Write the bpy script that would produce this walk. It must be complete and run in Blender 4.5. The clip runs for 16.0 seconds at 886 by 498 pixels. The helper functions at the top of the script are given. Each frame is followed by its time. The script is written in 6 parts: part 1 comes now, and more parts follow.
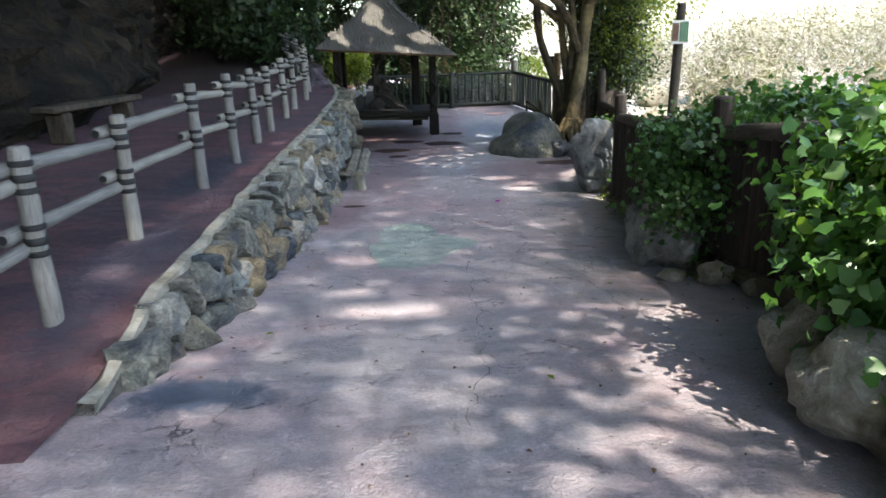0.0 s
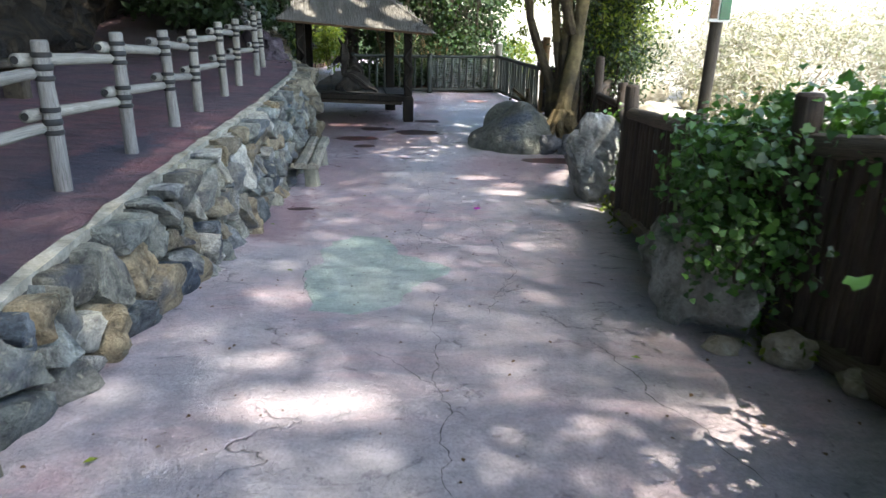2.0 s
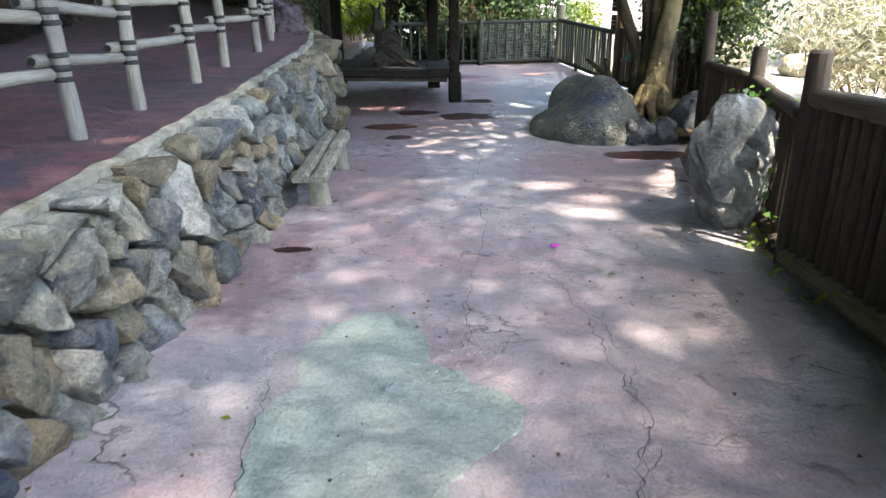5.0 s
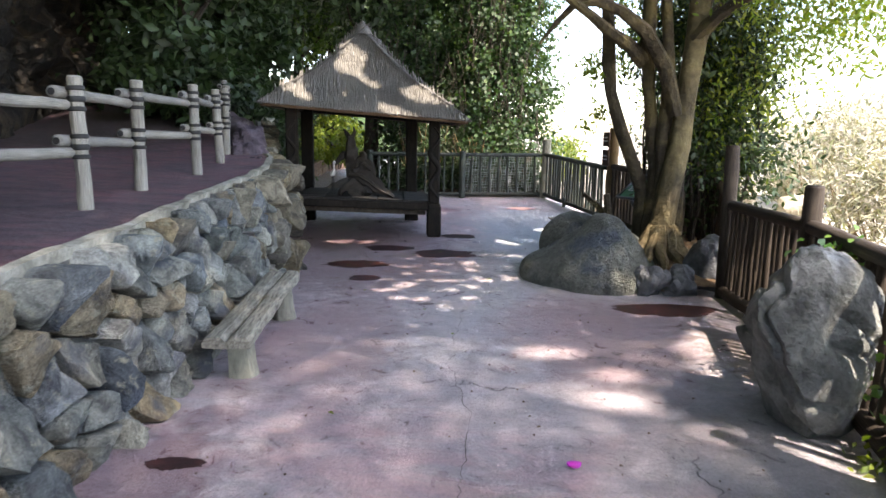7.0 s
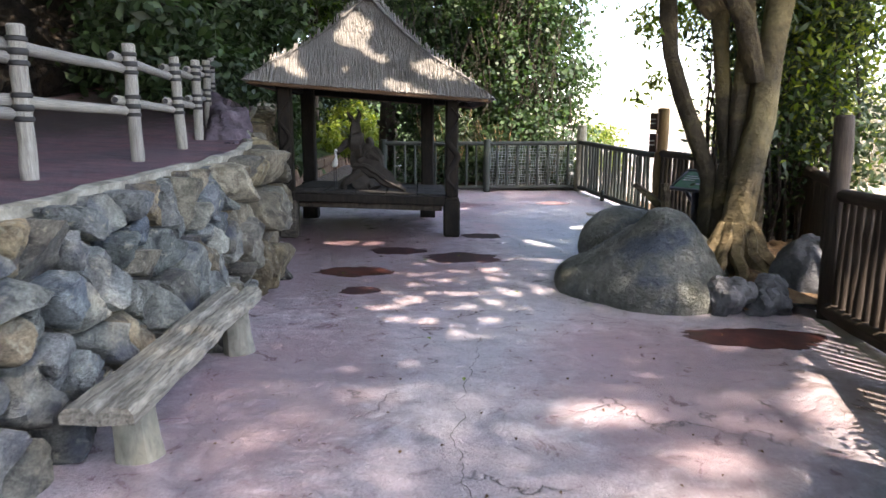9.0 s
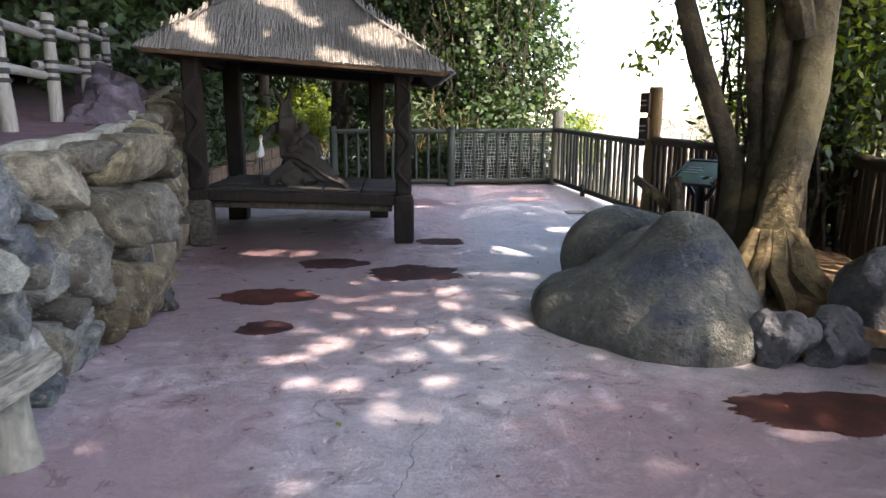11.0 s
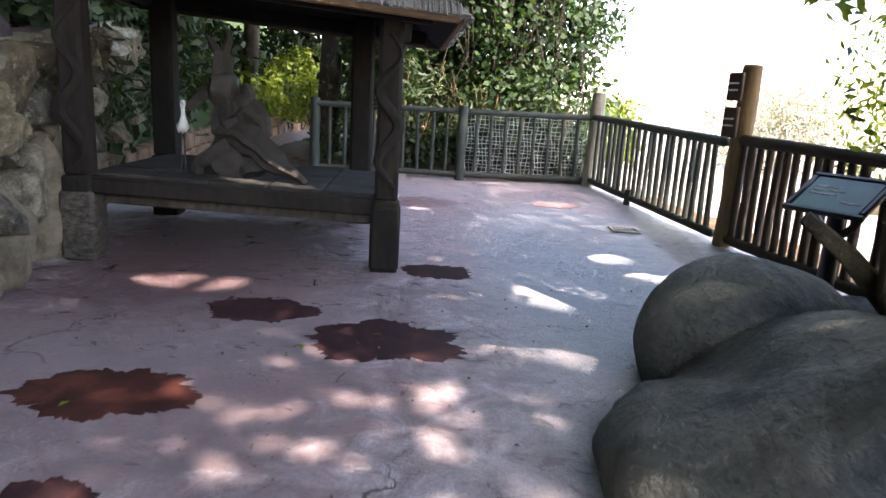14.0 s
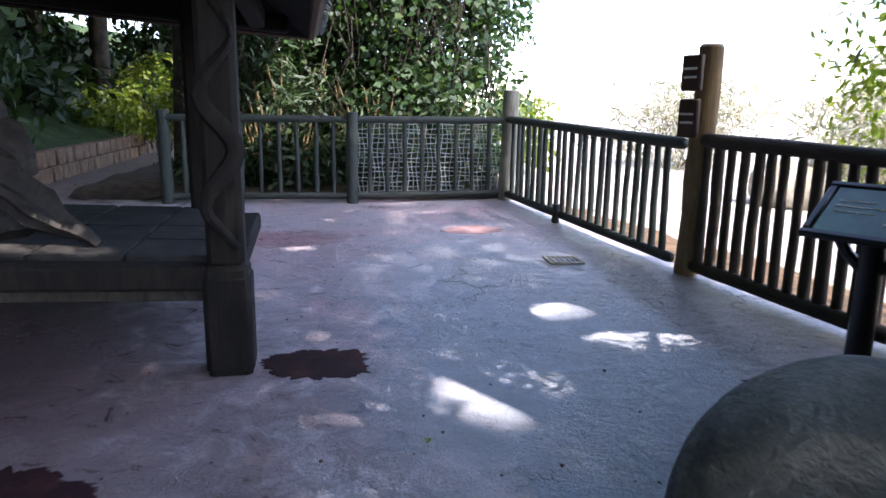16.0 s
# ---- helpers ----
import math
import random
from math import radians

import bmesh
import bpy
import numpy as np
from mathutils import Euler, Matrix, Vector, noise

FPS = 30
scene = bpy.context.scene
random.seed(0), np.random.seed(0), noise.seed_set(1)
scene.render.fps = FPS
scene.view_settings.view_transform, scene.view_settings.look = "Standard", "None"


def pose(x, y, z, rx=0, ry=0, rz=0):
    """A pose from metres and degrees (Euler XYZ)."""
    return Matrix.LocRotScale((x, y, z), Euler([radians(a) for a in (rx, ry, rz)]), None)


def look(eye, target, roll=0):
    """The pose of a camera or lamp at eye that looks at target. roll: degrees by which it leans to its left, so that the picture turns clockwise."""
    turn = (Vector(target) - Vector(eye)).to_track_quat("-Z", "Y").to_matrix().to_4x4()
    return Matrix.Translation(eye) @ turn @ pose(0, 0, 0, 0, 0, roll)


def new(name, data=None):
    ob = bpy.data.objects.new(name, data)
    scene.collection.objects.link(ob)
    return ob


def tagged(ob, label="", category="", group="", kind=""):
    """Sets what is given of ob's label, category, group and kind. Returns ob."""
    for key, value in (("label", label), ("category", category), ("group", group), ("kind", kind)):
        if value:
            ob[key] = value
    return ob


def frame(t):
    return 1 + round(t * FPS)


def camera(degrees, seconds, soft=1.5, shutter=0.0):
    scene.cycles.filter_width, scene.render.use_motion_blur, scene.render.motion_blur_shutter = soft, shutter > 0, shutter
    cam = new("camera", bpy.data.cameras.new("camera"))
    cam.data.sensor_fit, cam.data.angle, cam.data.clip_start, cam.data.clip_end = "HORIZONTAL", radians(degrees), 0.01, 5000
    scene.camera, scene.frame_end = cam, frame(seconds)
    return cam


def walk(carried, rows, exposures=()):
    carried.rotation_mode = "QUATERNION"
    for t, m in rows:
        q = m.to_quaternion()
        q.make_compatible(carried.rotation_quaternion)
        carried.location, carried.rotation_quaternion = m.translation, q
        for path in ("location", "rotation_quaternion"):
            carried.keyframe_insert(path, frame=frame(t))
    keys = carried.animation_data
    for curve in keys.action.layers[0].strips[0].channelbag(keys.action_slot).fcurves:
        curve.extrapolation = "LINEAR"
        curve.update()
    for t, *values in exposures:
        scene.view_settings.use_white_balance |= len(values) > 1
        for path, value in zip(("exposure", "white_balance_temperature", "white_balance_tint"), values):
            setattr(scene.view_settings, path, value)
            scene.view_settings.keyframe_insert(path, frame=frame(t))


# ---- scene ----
cam = camera(68.1, 16.0, shutter=0.35)
METRES, EYE, TILT, LEAN, TURN = 15.0, 1.5, 0.0, 0.0, 0.0
ROWS = [
    (0.0, 0.0, 0.0, 0.0, -0.52, -17.48, 1.64),
    (0.5, -0.0007, 0.0263, -0.0047, -3.08, -18.65, 1.83),
    (1.0, 0.0058, 0.0566, -0.0051, -1.54, -17.63, -0.0),
    (1.5, 0.0072, 0.0869, -0.005, -2.89, -17.85, -1.21),
    (2.0, 0.008, 0.121, -0.0115, -2.0, -18.73, -0.97),
    (2.5, 0.0098, 0.1524, -0.0126, 1.99, -17.97, -1.73),
    (3.0, 0.0063, 0.1841, -0.0155, -0.18, -18.23, -1.44),
    (3.5, 0.0039, 0.2142, -0.0204, -1.16, -20.02, -1.2),
    (4.0, 0.0084, 0.2474, -0.0216, 2.87, -18.61, -1.74),
    (4.5, 0.0068, 0.2765, -0.0239, 3.77, -17.52, -1.06),
    (5.0, 0.01, 0.3088, -0.0245, 2.06, -21.16, 1.01),
    (7.5, 0.0102, 0.4557, -0.041, 0.41, -8.77, -0.94),
    (8.0, 0.0113, 0.4861, -0.0465, 0.82, -11.41, 0.1),
    (10.5, 0.0293, 0.6401, -0.0545, 5.87, -8.7, -2.09),
    (11.0, 0.0308, 0.6743, -0.0594, 0.62, -11.07, -0.02),
    (11.5, 0.035, 0.7043, -0.0584, 1.66, -10.94, -0.59),
    (12.0, 0.0365, 0.7349, -0.0589, 1.45, -11.76, -1.98),
    (12.5, 0.0367, 0.7634, -0.0608, 0.32, -11.86, -2.91),
    (13.0, 0.0378, 0.7974, -0.0607, 5.62, -10.38, -2.26),
    (13.5, 0.0372, 0.8283, -0.0614, 4.82, -11.7, -3.07),
    (14.0, 0.0326, 0.8605, -0.0638, 1.82, -12.72, -3.27),
    (14.5, 0.0345, 0.8939, -0.0623, 5.7, -10.11, 0.4),
    (15.0, 0.0382, 0.9266, -0.0622, -2.38, -10.29, -2.18),
    (15.5, 0.038, 0.9565, -0.0649, -7.33, -11.31, -2.13),
    (16.0, 0.0409, 0.9912, -0.0647, -6.96, -11.91, -0.85),
]
walk(cam, [(t, pose(0, 0, EYE, TILT, LEAN, TURN) @ pose(METRES * x, METRES * y, METRES * z, 90 + pitch, roll, yaw)) for t, x, y, z, yaw, pitch, roll in ROWS],
     exposures=[(0.0, 2.1, 6800, 10), (1.5, 2.4, 6800, 9), (3.5, 2.7, 7000, 10), (5.0, 2.85, 7200, 11), (7.5, 2.66, 7300, 18), (10.4, 3.08, 7400, 21), (11.2, 2.85, 7600, 22), (13.5, 2.95, 7500, 20), (14.8, 3.2, 6900, 22), (16.0, 2.55, 6300, 22)])

# ---- light: a clear day, high sun from behind on the open side ----
TO_SUN = Vector((0.36, -0.44, 0.82)).normalized()
world = bpy.data.worlds.new("sky")
scene.world = world
world.use_nodes = True
sky = world.node_tree.nodes.new("ShaderNodeTexSky")
sky.sky_type = "NISHITA"
sky.sun_disc = False
sky.sun_elevation = math.asin(TO_SUN.z)
sky.sun_rotation = math.atan2(TO_SUN.x, TO_SUN.y)
world.node_tree.links.new(sky.outputs[0], world.node_tree.nodes["Background"].inputs[0])
world.node_tree.nodes["Background"].inputs[1].default_value = 0.15
sun = new("sun", bpy.data.lights.new("sun", "SUN"))
sun.data.energy, sun.data.angle, sun.data.color = 2.9, radians(0.53), (1.0, 0.95, 0.87)
sun.matrix_world = look(TO_SUN * 60, (0, 0, 0))


# ---- materials ----
def wire(tree, a, b):
    tree.links.new(a, b)


def node(tree, kind, **values):
    n = tree.nodes.new(kind)
    for k, v in values.items():
        if k in n.inputs:
            n.inputs[k].default_value = v
    return n


def ramp(tree, fac, stops):
    r = tree.nodes.new("ShaderNodeValToRGB")
    while len(r.color_ramp.elements) < len(stops):
        r.color_ramp.elements.new(0.5)
    for e, (p, c) in zip(r.color_ramp.elements, stops):
        e.position, e.color = p, (*c, 1) if len(c) == 3 else c
    wire(tree, fac, r.inputs[0])
    return r.outputs[0]


def mixed(tree, fac, a, b, mode="MIX"):
    m = tree.nodes.new("ShaderNodeMix")
    m.data_type, m.blend_type = "RGBA", mode
    for socket, v in ((m.inputs[0], fac), (m.inputs[6], a), (m.inputs[7], b)):
        if isinstance(v, (int, float)):
            socket.default_value = v
        elif isinstance(v, tuple):
            socket.default_value = (*v, 1)
        else:
            wire(tree, v, socket)
    return m.outputs[2]


def arith(tree, op, a, b=0.0):
    m = tree.nodes.new("ShaderNodeMath")
    m.operation = op
    for socket, v in zip(m.inputs, (a, b)):
        if isinstance(v, (int, float)):
            socket.default_value = v
        else:
            wire(tree, v, socket)
    return m.outputs[0]


def base(name, rough=0.8, spec=0.4):
    m = bpy.data.materials.new(name)
    m.use_nodes = True
    t = m.node_tree
    p = t.nodes["Principled BSDF"]
    p.inputs["Roughness"].default_value = rough
    p.inputs["Specular IOR Level"].default_value = spec
    return m, t, p


def noisy(t, vec, scale, detail=5.0, rough=0.55, dist=0.0):
    n = node(t, "ShaderNodeTexNoise", Scale=scale, Detail=detail, Roughness=rough, Distortion=dist)
    if vec is not None:
        wire(t, vec, n.inputs["Vector"])
    return n.outputs[0]


def bumped(t, p, height, strength, distance):
    b = node(t, "ShaderNodeBump", Strength=strength, Distance=distance)
    wire(t, height, b.inputs["Height"])
    wire(t, b.outputs[0], p.inputs["Normal"])


def world_place(t, scale=(1, 1, 1)):
    g = t.nodes.new("ShaderNodeNewGeometry")
    m = t.nodes.new("ShaderNodeMapping")
    m.inputs["Scale"].default_value = scale
    wire(t, g.outputs["Position"], m.inputs["Vector"])
    return m.outputs[0]


def own_place(t, scale=(1, 1, 1)):
    g = t.nodes.new("ShaderNodeTexCoord")
    m = t.nodes.new("ShaderNodeMapping")
    m.inputs["Scale"].default_value = scale
    o = t.nodes.new("ShaderNodeObjectInfo")
    c = t.nodes.new("ShaderNodeCombineXYZ")
    wire(t, arith(t, "MULTIPLY", o.outputs["Random"], 37.0), c.inputs[2])
    wire(t, c.outputs[0], m.inputs["Location"])
    wire(t, g.outputs["Object"], m.inputs["Vector"])
    return m.outputs[0]


def mineral(name, dark, mid, light, scale=3.0, rough=0.85, bump=0.5, distance=0.02, grain=40.0, moss=None):
    """Weathered rock or plaster: broad blotches, grain and pitted relief, at world size."""
    m, t, p = base(name, rough, 0.3)
    v = world_place(t)
    big, fine = noisy(t, v, scale, 6, 0.6, 0.4), noisy(t, v, grain, 6, 0.65)
    col = ramp(t, big, [(0.3, dark), (0.5, mid), (0.72, light)])
    col = mixed(t, 0.55, col, ramp(t, fine, [(0.3, (0.35, 0.35, 0.35)), (0.7, (0.75, 0.75, 0.75))]), "OVERLAY")
    if moss:
        patch = ramp(t, noisy(t, v, scale * 0.7, 4, 0.6), [(0.52, (0, 0, 0)), (0.66, (0.8, 0.8, 0.8))])
        col = mixed(t, patch, col, moss)
    wire(t, col, p.inputs["Base Color"])
    bumped(t, p, arith(t, "ADD", fine, arith(t, "MULTIPLY", big, 2.0)), bump, distance)
    return m


def timber(name, dark, light, rough=0.8, grain=(5, 5, 2), bump=0.5, green=None, spec=0.3):
    """Weathered poles: long grain along the pole and blotches, each pole its own shade."""
    m, t, p = base(name, rough, spec)
    v = own_place(t, grain)
    fine, wide = noisy(t, v, 3.0, 7, 0.65, 0.6), noisy(t, world_place(t), 2.3, 4)
    col = ramp(t, fine, [(0.32, dark), (0.68, light)])
    o = t.nodes.new("ShaderNodeObjectInfo")
    col = mixed(t, 1.0, col, ramp(t, o.outputs["Random"], [(0, (0.72, 0.72, 0.74)), (1, (1.0, 0.98, 0.94))]), "MULTIPLY")
    if green:
        col = mixed(t, ramp(t, wide, [(0.42, (0, 0, 0)), (0.65, (0.75, 0.75, 0.75))]), col, green)
    else:
        col = mixed(t, 0.35, col, ramp(t, wide, [(0.35, (0.3, 0.3, 0.3)), (0.65, (0.7, 0.7, 0.7))]), "OVERLAY")
    wire(t, col, p.inputs["Base Color"])
    bumped(t, p, fine, bump, 0.01)
    return m


def foliage(name, tones, rough=0.45, glow=0.35):
    """Leaves, each its own tone, that let some light through."""
    m, t, p = base(name, rough, 0.5)
    g = t.nodes.new("ShaderNodeNewGeometry")
    col = ramp(t, g.outputs["Random Per Island"], [(i / (len(tones) - 1), c) for i, c in enumerate(tones)])
    wire(t, col, p.inputs["Base Color"])
    tr = t.nodes.new("ShaderNodeBsdfTranslucent")
    wire(t, mixed(t, 1.0, col, (1.5, 1.6, 0.6), "MULTIPLY"), tr.inputs[0])
    mx = t.nodes.new("ShaderNodeMixShader")
    mx.inputs[0].default_value = glow
    wire(t, p.outputs[0], mx.inputs[1])
    wire(t, tr.outputs[0], mx.inputs[2])
    wire(t, mx.outputs[0], t.nodes["Material Output"].inputs[0])
    return m


def plain(name, colour, rough=0.6, spec=0.4, metal=0.0, var=0.25, scale=9.0):
    m, t, p = base(name, rough, spec)
    p.inputs["Metallic"].default_value = metal
    n = noisy(t, world_place(t), scale, 5)
    wire(t, mixed(t, var, colour, ramp(t, n, [(0.3, tuple(c * 0.45 for c in colour)), (0.7, tuple(min(1, c * 1.4) for c in colour))])), p.inputs["Base Color"])
    bumped(t, p, n, 0.2, 0.004)
    return m


def paving(name, tones, crack=True, rough=0.33, rings=()):
    """Worn coloured concrete: soft blotches of mauve, grey and blue, trowel marks, grit and fine cracks."""
    m, t, p = base(name, rough, 0.42)
    v = world_place(t)
    wide = noisy(t, v, 0.55, 4, 0.55, 0.6)
    mid = noisy(t, world_place(t, (1, 2.4, 1)), 1.7, 5, 0.6, 1.2)
    fine = noisy(t, v, 55, 6, 0.7)
    col = ramp(t, wide, [(0.34, tones[0]), (0.47, tones[1]), (0.6, tones[2])])
    col = mixed(t, ramp(t, mid, [(0.42, (0, 0, 0)), (0.64, (0.75, 0.75, 0.75))]), col, tones[3])
    dust = noisy(t, v, 4.3, 7, 0.7, 0.8)
    col = mixed(t, 0.7, col, ramp(t, dust, [(0.3, (0.33, 0.33, 0.34)), (0.7, (0.66, 0.66, 0.66))]), "OVERLAY")
    col = mixed(t, 0.65, col, ramp(t, fine, [(0.3, (0.28, 0.28, 0.28)), (0.7, (0.72, 0.72, 0.72))]), "OVERLAY")
    pits = ramp(t, noisy(t, v, 75, 2, 0.5), [(0.27, (0.75, 0.75, 0.75)), (0.36, (0, 0, 0))])
    pits = arith(t, "MULTIPLY", pits, ramp(t, noisy(t, v, 1.3, 3), [(0.4, (0.15, 0.15, 0.15)), (0.62, (1, 1, 1))]))
    col = mixed(t, pits, col, tuple(c * 0.3 for c in tones[3]))
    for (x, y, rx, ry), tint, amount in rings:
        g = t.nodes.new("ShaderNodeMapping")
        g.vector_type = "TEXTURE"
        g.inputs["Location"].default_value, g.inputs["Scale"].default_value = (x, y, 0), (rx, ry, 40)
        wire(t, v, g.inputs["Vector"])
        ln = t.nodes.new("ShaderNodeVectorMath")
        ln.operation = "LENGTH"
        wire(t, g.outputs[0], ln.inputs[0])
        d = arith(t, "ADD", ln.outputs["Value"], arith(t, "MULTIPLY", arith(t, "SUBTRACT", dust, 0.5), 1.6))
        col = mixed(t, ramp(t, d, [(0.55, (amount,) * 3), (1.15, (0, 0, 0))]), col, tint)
    trowel = noisy(t, world_place(t, (1, 1.25, 1)), 6.5, 6, 0.66, 0.5)
    height = arith(t, "ADD", arith(t, "ADD", arith(t, "MULTIPLY", fine, 0.8), arith(t, "MULTIPLY", trowel, 1.5)), arith(t, "ADD", mid, dust))
    col = mixed(t, 0.35, col, ramp(t, trowel, [(0.32, (0.36, 0.36, 0.37)), (0.66, (0.64, 0.64, 0.64))]), "OVERLAY")
    if crack:
        wob = t.nodes.new("ShaderNodeVectorMath")
        wob.operation = "ADD"
        nz = node(t, "ShaderNodeTexNoise", Scale=2.6, Detail=5.0)
        wire(t, v, nz.inputs["Vector"])
        wire(t, v, wob.inputs[0])
        wire(t, nz.outputs["Color"], wob.inputs[1])
        vo = node(t, "ShaderNodeTexVoronoi", Scale=0.42)
        vo.feature = "DISTANCE_TO_EDGE"
        wire(t, wob.outputs[0], vo.inputs["Vector"])
        line = ramp(t, vo.outputs["Distance"], [(0.0, (1, 1, 1)), (0.006, (0, 0, 0))])
        line = arith(t, "MULTIPLY", line, ramp(t, noisy(t, v, 0.9, 2), [(0.52, (0, 0, 0)), (0.64, (1, 1, 1))]))
        col = mixed(t, arith(t, "MULTIPLY", line, 0.8), col, (0.045, 0.042, 0.045))
        height = arith(t, "SUBTRACT", height, line)
    wire(t, col, p.inputs["Base Color"])
    wire(t, ramp(t, dust, [(0.3, (rough - 0.1,) * 3), (0.7, (rough + 0.14,) * 3)]), p.inputs["Roughness"])
    bumped(t, p, height, 1.0, 0.033)
    return m


def cobble_stone(name, kinds, moss=(0.07, 0.09, 0.13)):
    """Field stones of mixed kinds: grey, blue-grey, tan and ochre, each stone its own."""
    m, t, p = base(name, 0.82, 0.3)
    o = t.nodes.new("ShaderNodeObjectInfo")
    v = world_place(t)
    own = ramp(t, o.outputs["Random"], [(i / (len(kinds) - 1), c) for i, c in enumerate(kinds)])
    big, fine = noisy(t, v, 7, 6, 0.62, 0.7), noisy(t, v, 60, 6, 0.7)
    col = mixed(t, 0.95, own, ramp(t, big, [(0.32, (0.15, 0.15, 0.16)), (0.68, (0.85, 0.84, 0.79))]), "OVERLAY")
    col = mixed(t, 0.75, col, ramp(t, fine, [(0.3, (0.25, 0.25, 0.25)), (0.7, (0.8, 0.8, 0.8))]), "OVERLAY")
    lichen = ramp(t, noisy(t, v, 11, 5, 0.7), [(0.57, (0, 0, 0)), (0.68, (0.75, 0.75, 0.75))])
    col = mixed(t, lichen, col, (0.42, 0.41, 0.31))
    blue = ramp(t, noisy(t, v, 3.1, 3), [(0.55, (0, 0, 0)), (0.66, (0.55, 0.55, 0.55))])
    col = mixed(t, blue, col, moss)
    wire(t, col, p.inputs["Base Color"])
    bumped(t, p, arith(t, "ADD", arith(t, "MULTIPLY", big, 2.0), fine), 1.0, 0.035)
    return m


MAUVE = [(0.47, 0.345, 0.365), (0.51, 0.43, 0.445), (0.47, 0.445, 0.46), (0.38, 0.36, 0.385)]
PLUM = [(0.175, 0.08, 0.09), (0.20, 0.105, 0.115), (0.15, 0.10, 0.112), (0.07, 0.06, 0.075)]
FLOOR = paving("coloured_concrete", MAUVE, rings=[
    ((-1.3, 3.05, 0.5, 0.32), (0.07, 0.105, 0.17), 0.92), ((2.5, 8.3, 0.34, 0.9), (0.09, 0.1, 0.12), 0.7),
    # last ring here paints the red-brown stain and the shade under the hut
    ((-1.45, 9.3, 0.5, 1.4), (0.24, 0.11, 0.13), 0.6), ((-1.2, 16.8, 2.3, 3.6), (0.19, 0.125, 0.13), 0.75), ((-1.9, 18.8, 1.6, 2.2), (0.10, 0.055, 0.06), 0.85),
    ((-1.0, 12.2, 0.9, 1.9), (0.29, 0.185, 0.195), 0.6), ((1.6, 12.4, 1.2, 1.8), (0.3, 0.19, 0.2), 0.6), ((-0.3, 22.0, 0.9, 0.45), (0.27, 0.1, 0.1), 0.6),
    # the pale blue ring paints sky sheen into the floor colour
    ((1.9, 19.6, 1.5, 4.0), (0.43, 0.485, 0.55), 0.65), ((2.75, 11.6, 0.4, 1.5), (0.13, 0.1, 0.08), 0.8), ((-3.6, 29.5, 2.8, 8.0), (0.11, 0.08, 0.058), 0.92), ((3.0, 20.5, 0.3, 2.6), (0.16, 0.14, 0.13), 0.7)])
# last ring paints the far end of the footway darker, standing in for shade
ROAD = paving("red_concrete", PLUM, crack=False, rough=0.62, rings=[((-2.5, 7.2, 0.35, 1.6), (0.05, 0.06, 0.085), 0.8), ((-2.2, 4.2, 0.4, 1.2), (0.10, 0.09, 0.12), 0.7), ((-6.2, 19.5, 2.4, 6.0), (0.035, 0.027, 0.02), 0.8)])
GREEN = paving("green_cement", [(0.36, 0.455, 0.40), (0.43, 0.52, 0.46), (0.47, 0.53, 0.48), (0.34, 0.40, 0.37)], rough=0.6)
STAIN, st_tree, st_p = base("dark_red_wet_stain", 0.5, 0.25)
st_n = noisy(st_tree, world_place(st_tree), 9, 6, 0.65)
wire(st_tree, ramp(st_tree, st_n, [(0.3, (0.014, 0.009, 0.011)), (0.52, (0.034, 0.015, 0.017)), (0.75, (0.09, 0.034, 0.03))]), st_p.inputs["Base Color"])
bumped(st_tree, st_p, noisy(st_tree, world_place(st_tree), 60, 4), 0.35, 0.006)
RED_STAIN = mineral("rust_red_paint", (0.022, 0.010, 0.009), (0.05, 0.017, 0.014), (0.11, 0.036, 0.026), 6, 0.42, 0.3, 0.006, 60)
FADED = mineral("faded_red_paint", (0.22, 0.13, 0.13), (0.30, 0.19, 0.185), (0.38, 0.28, 0.27), 6, 0.6, 0.3, 0.006, 60)
STONE = cobble_stone("field_stone", [(0.075, 0.092, 0.108), (0.21, 0.225, 0.205), (0.33, 0.325, 0.27), (0.05, 0.075, 0.11), (0.42, 0.42, 0.38), (0.10, 0.105, 0.10), (0.29, 0.235, 0.15), (0.11, 0.135, 0.135), (0.22, 0.215, 0.18), (0.21, 0.25, 0.265)])
TAN_STONE = cobble_stone("tan_stone", [(0.06, 0.05, 0.034), (0.16, 0.13, 0.08), (0.085, 0.08, 0.068), (0.25, 0.21, 0.13), (0.12, 0.10, 0.07), (0.36, 0.335, 0.265), (0.06, 0.06, 0.056), (0.19, 0.15, 0.085)], (0.09, 0.075, 0.05))
DARK_ROCK = mineral("dark_rock", (0.05, 0.052, 0.055), (0.105, 0.11, 0.115), (0.19, 0.195, 0.2), 4, 0.8, 0.9, 0.03, 26)
PURPLE_ROCK = mineral("purple_grey_rock", (0.03, 0.024, 0.03), (0.07, 0.055, 0.068), (0.14, 0.115, 0.135), 4, 0.85, 0.9, 0.03, 26)
MORTAR = mineral("mortar", (0.13, 0.125, 0.10), (0.27, 0.26, 0.215), (0.42, 0.40, 0.34), 5, 0.9, 0.6, 0.02, 45)
BOULDER = mineral("boulder_cement", (0.075, 0.08, 0.068), (0.165, 0.175, 0.15), (0.26, 0.27, 0.24), 2.6, 0.72, 1.0, 0.14, 24, moss=(0.06, 0.085, 0.12))
ROCK = mineral("grey_rock", (0.075, 0.08, 0.077), (0.19, 0.197, 0.187), (0.36, 0.37, 0.35), 3.4, 0.85, 0.9, 0.04, 26)
LIGHT_ROCK = mineral("light_grey_rock", (0.10, 0.098, 0.085), (0.27, 0.265, 0.235), (0.46, 0.45, 0.41), 5, 0.85, 1.0, 0.05, 30)
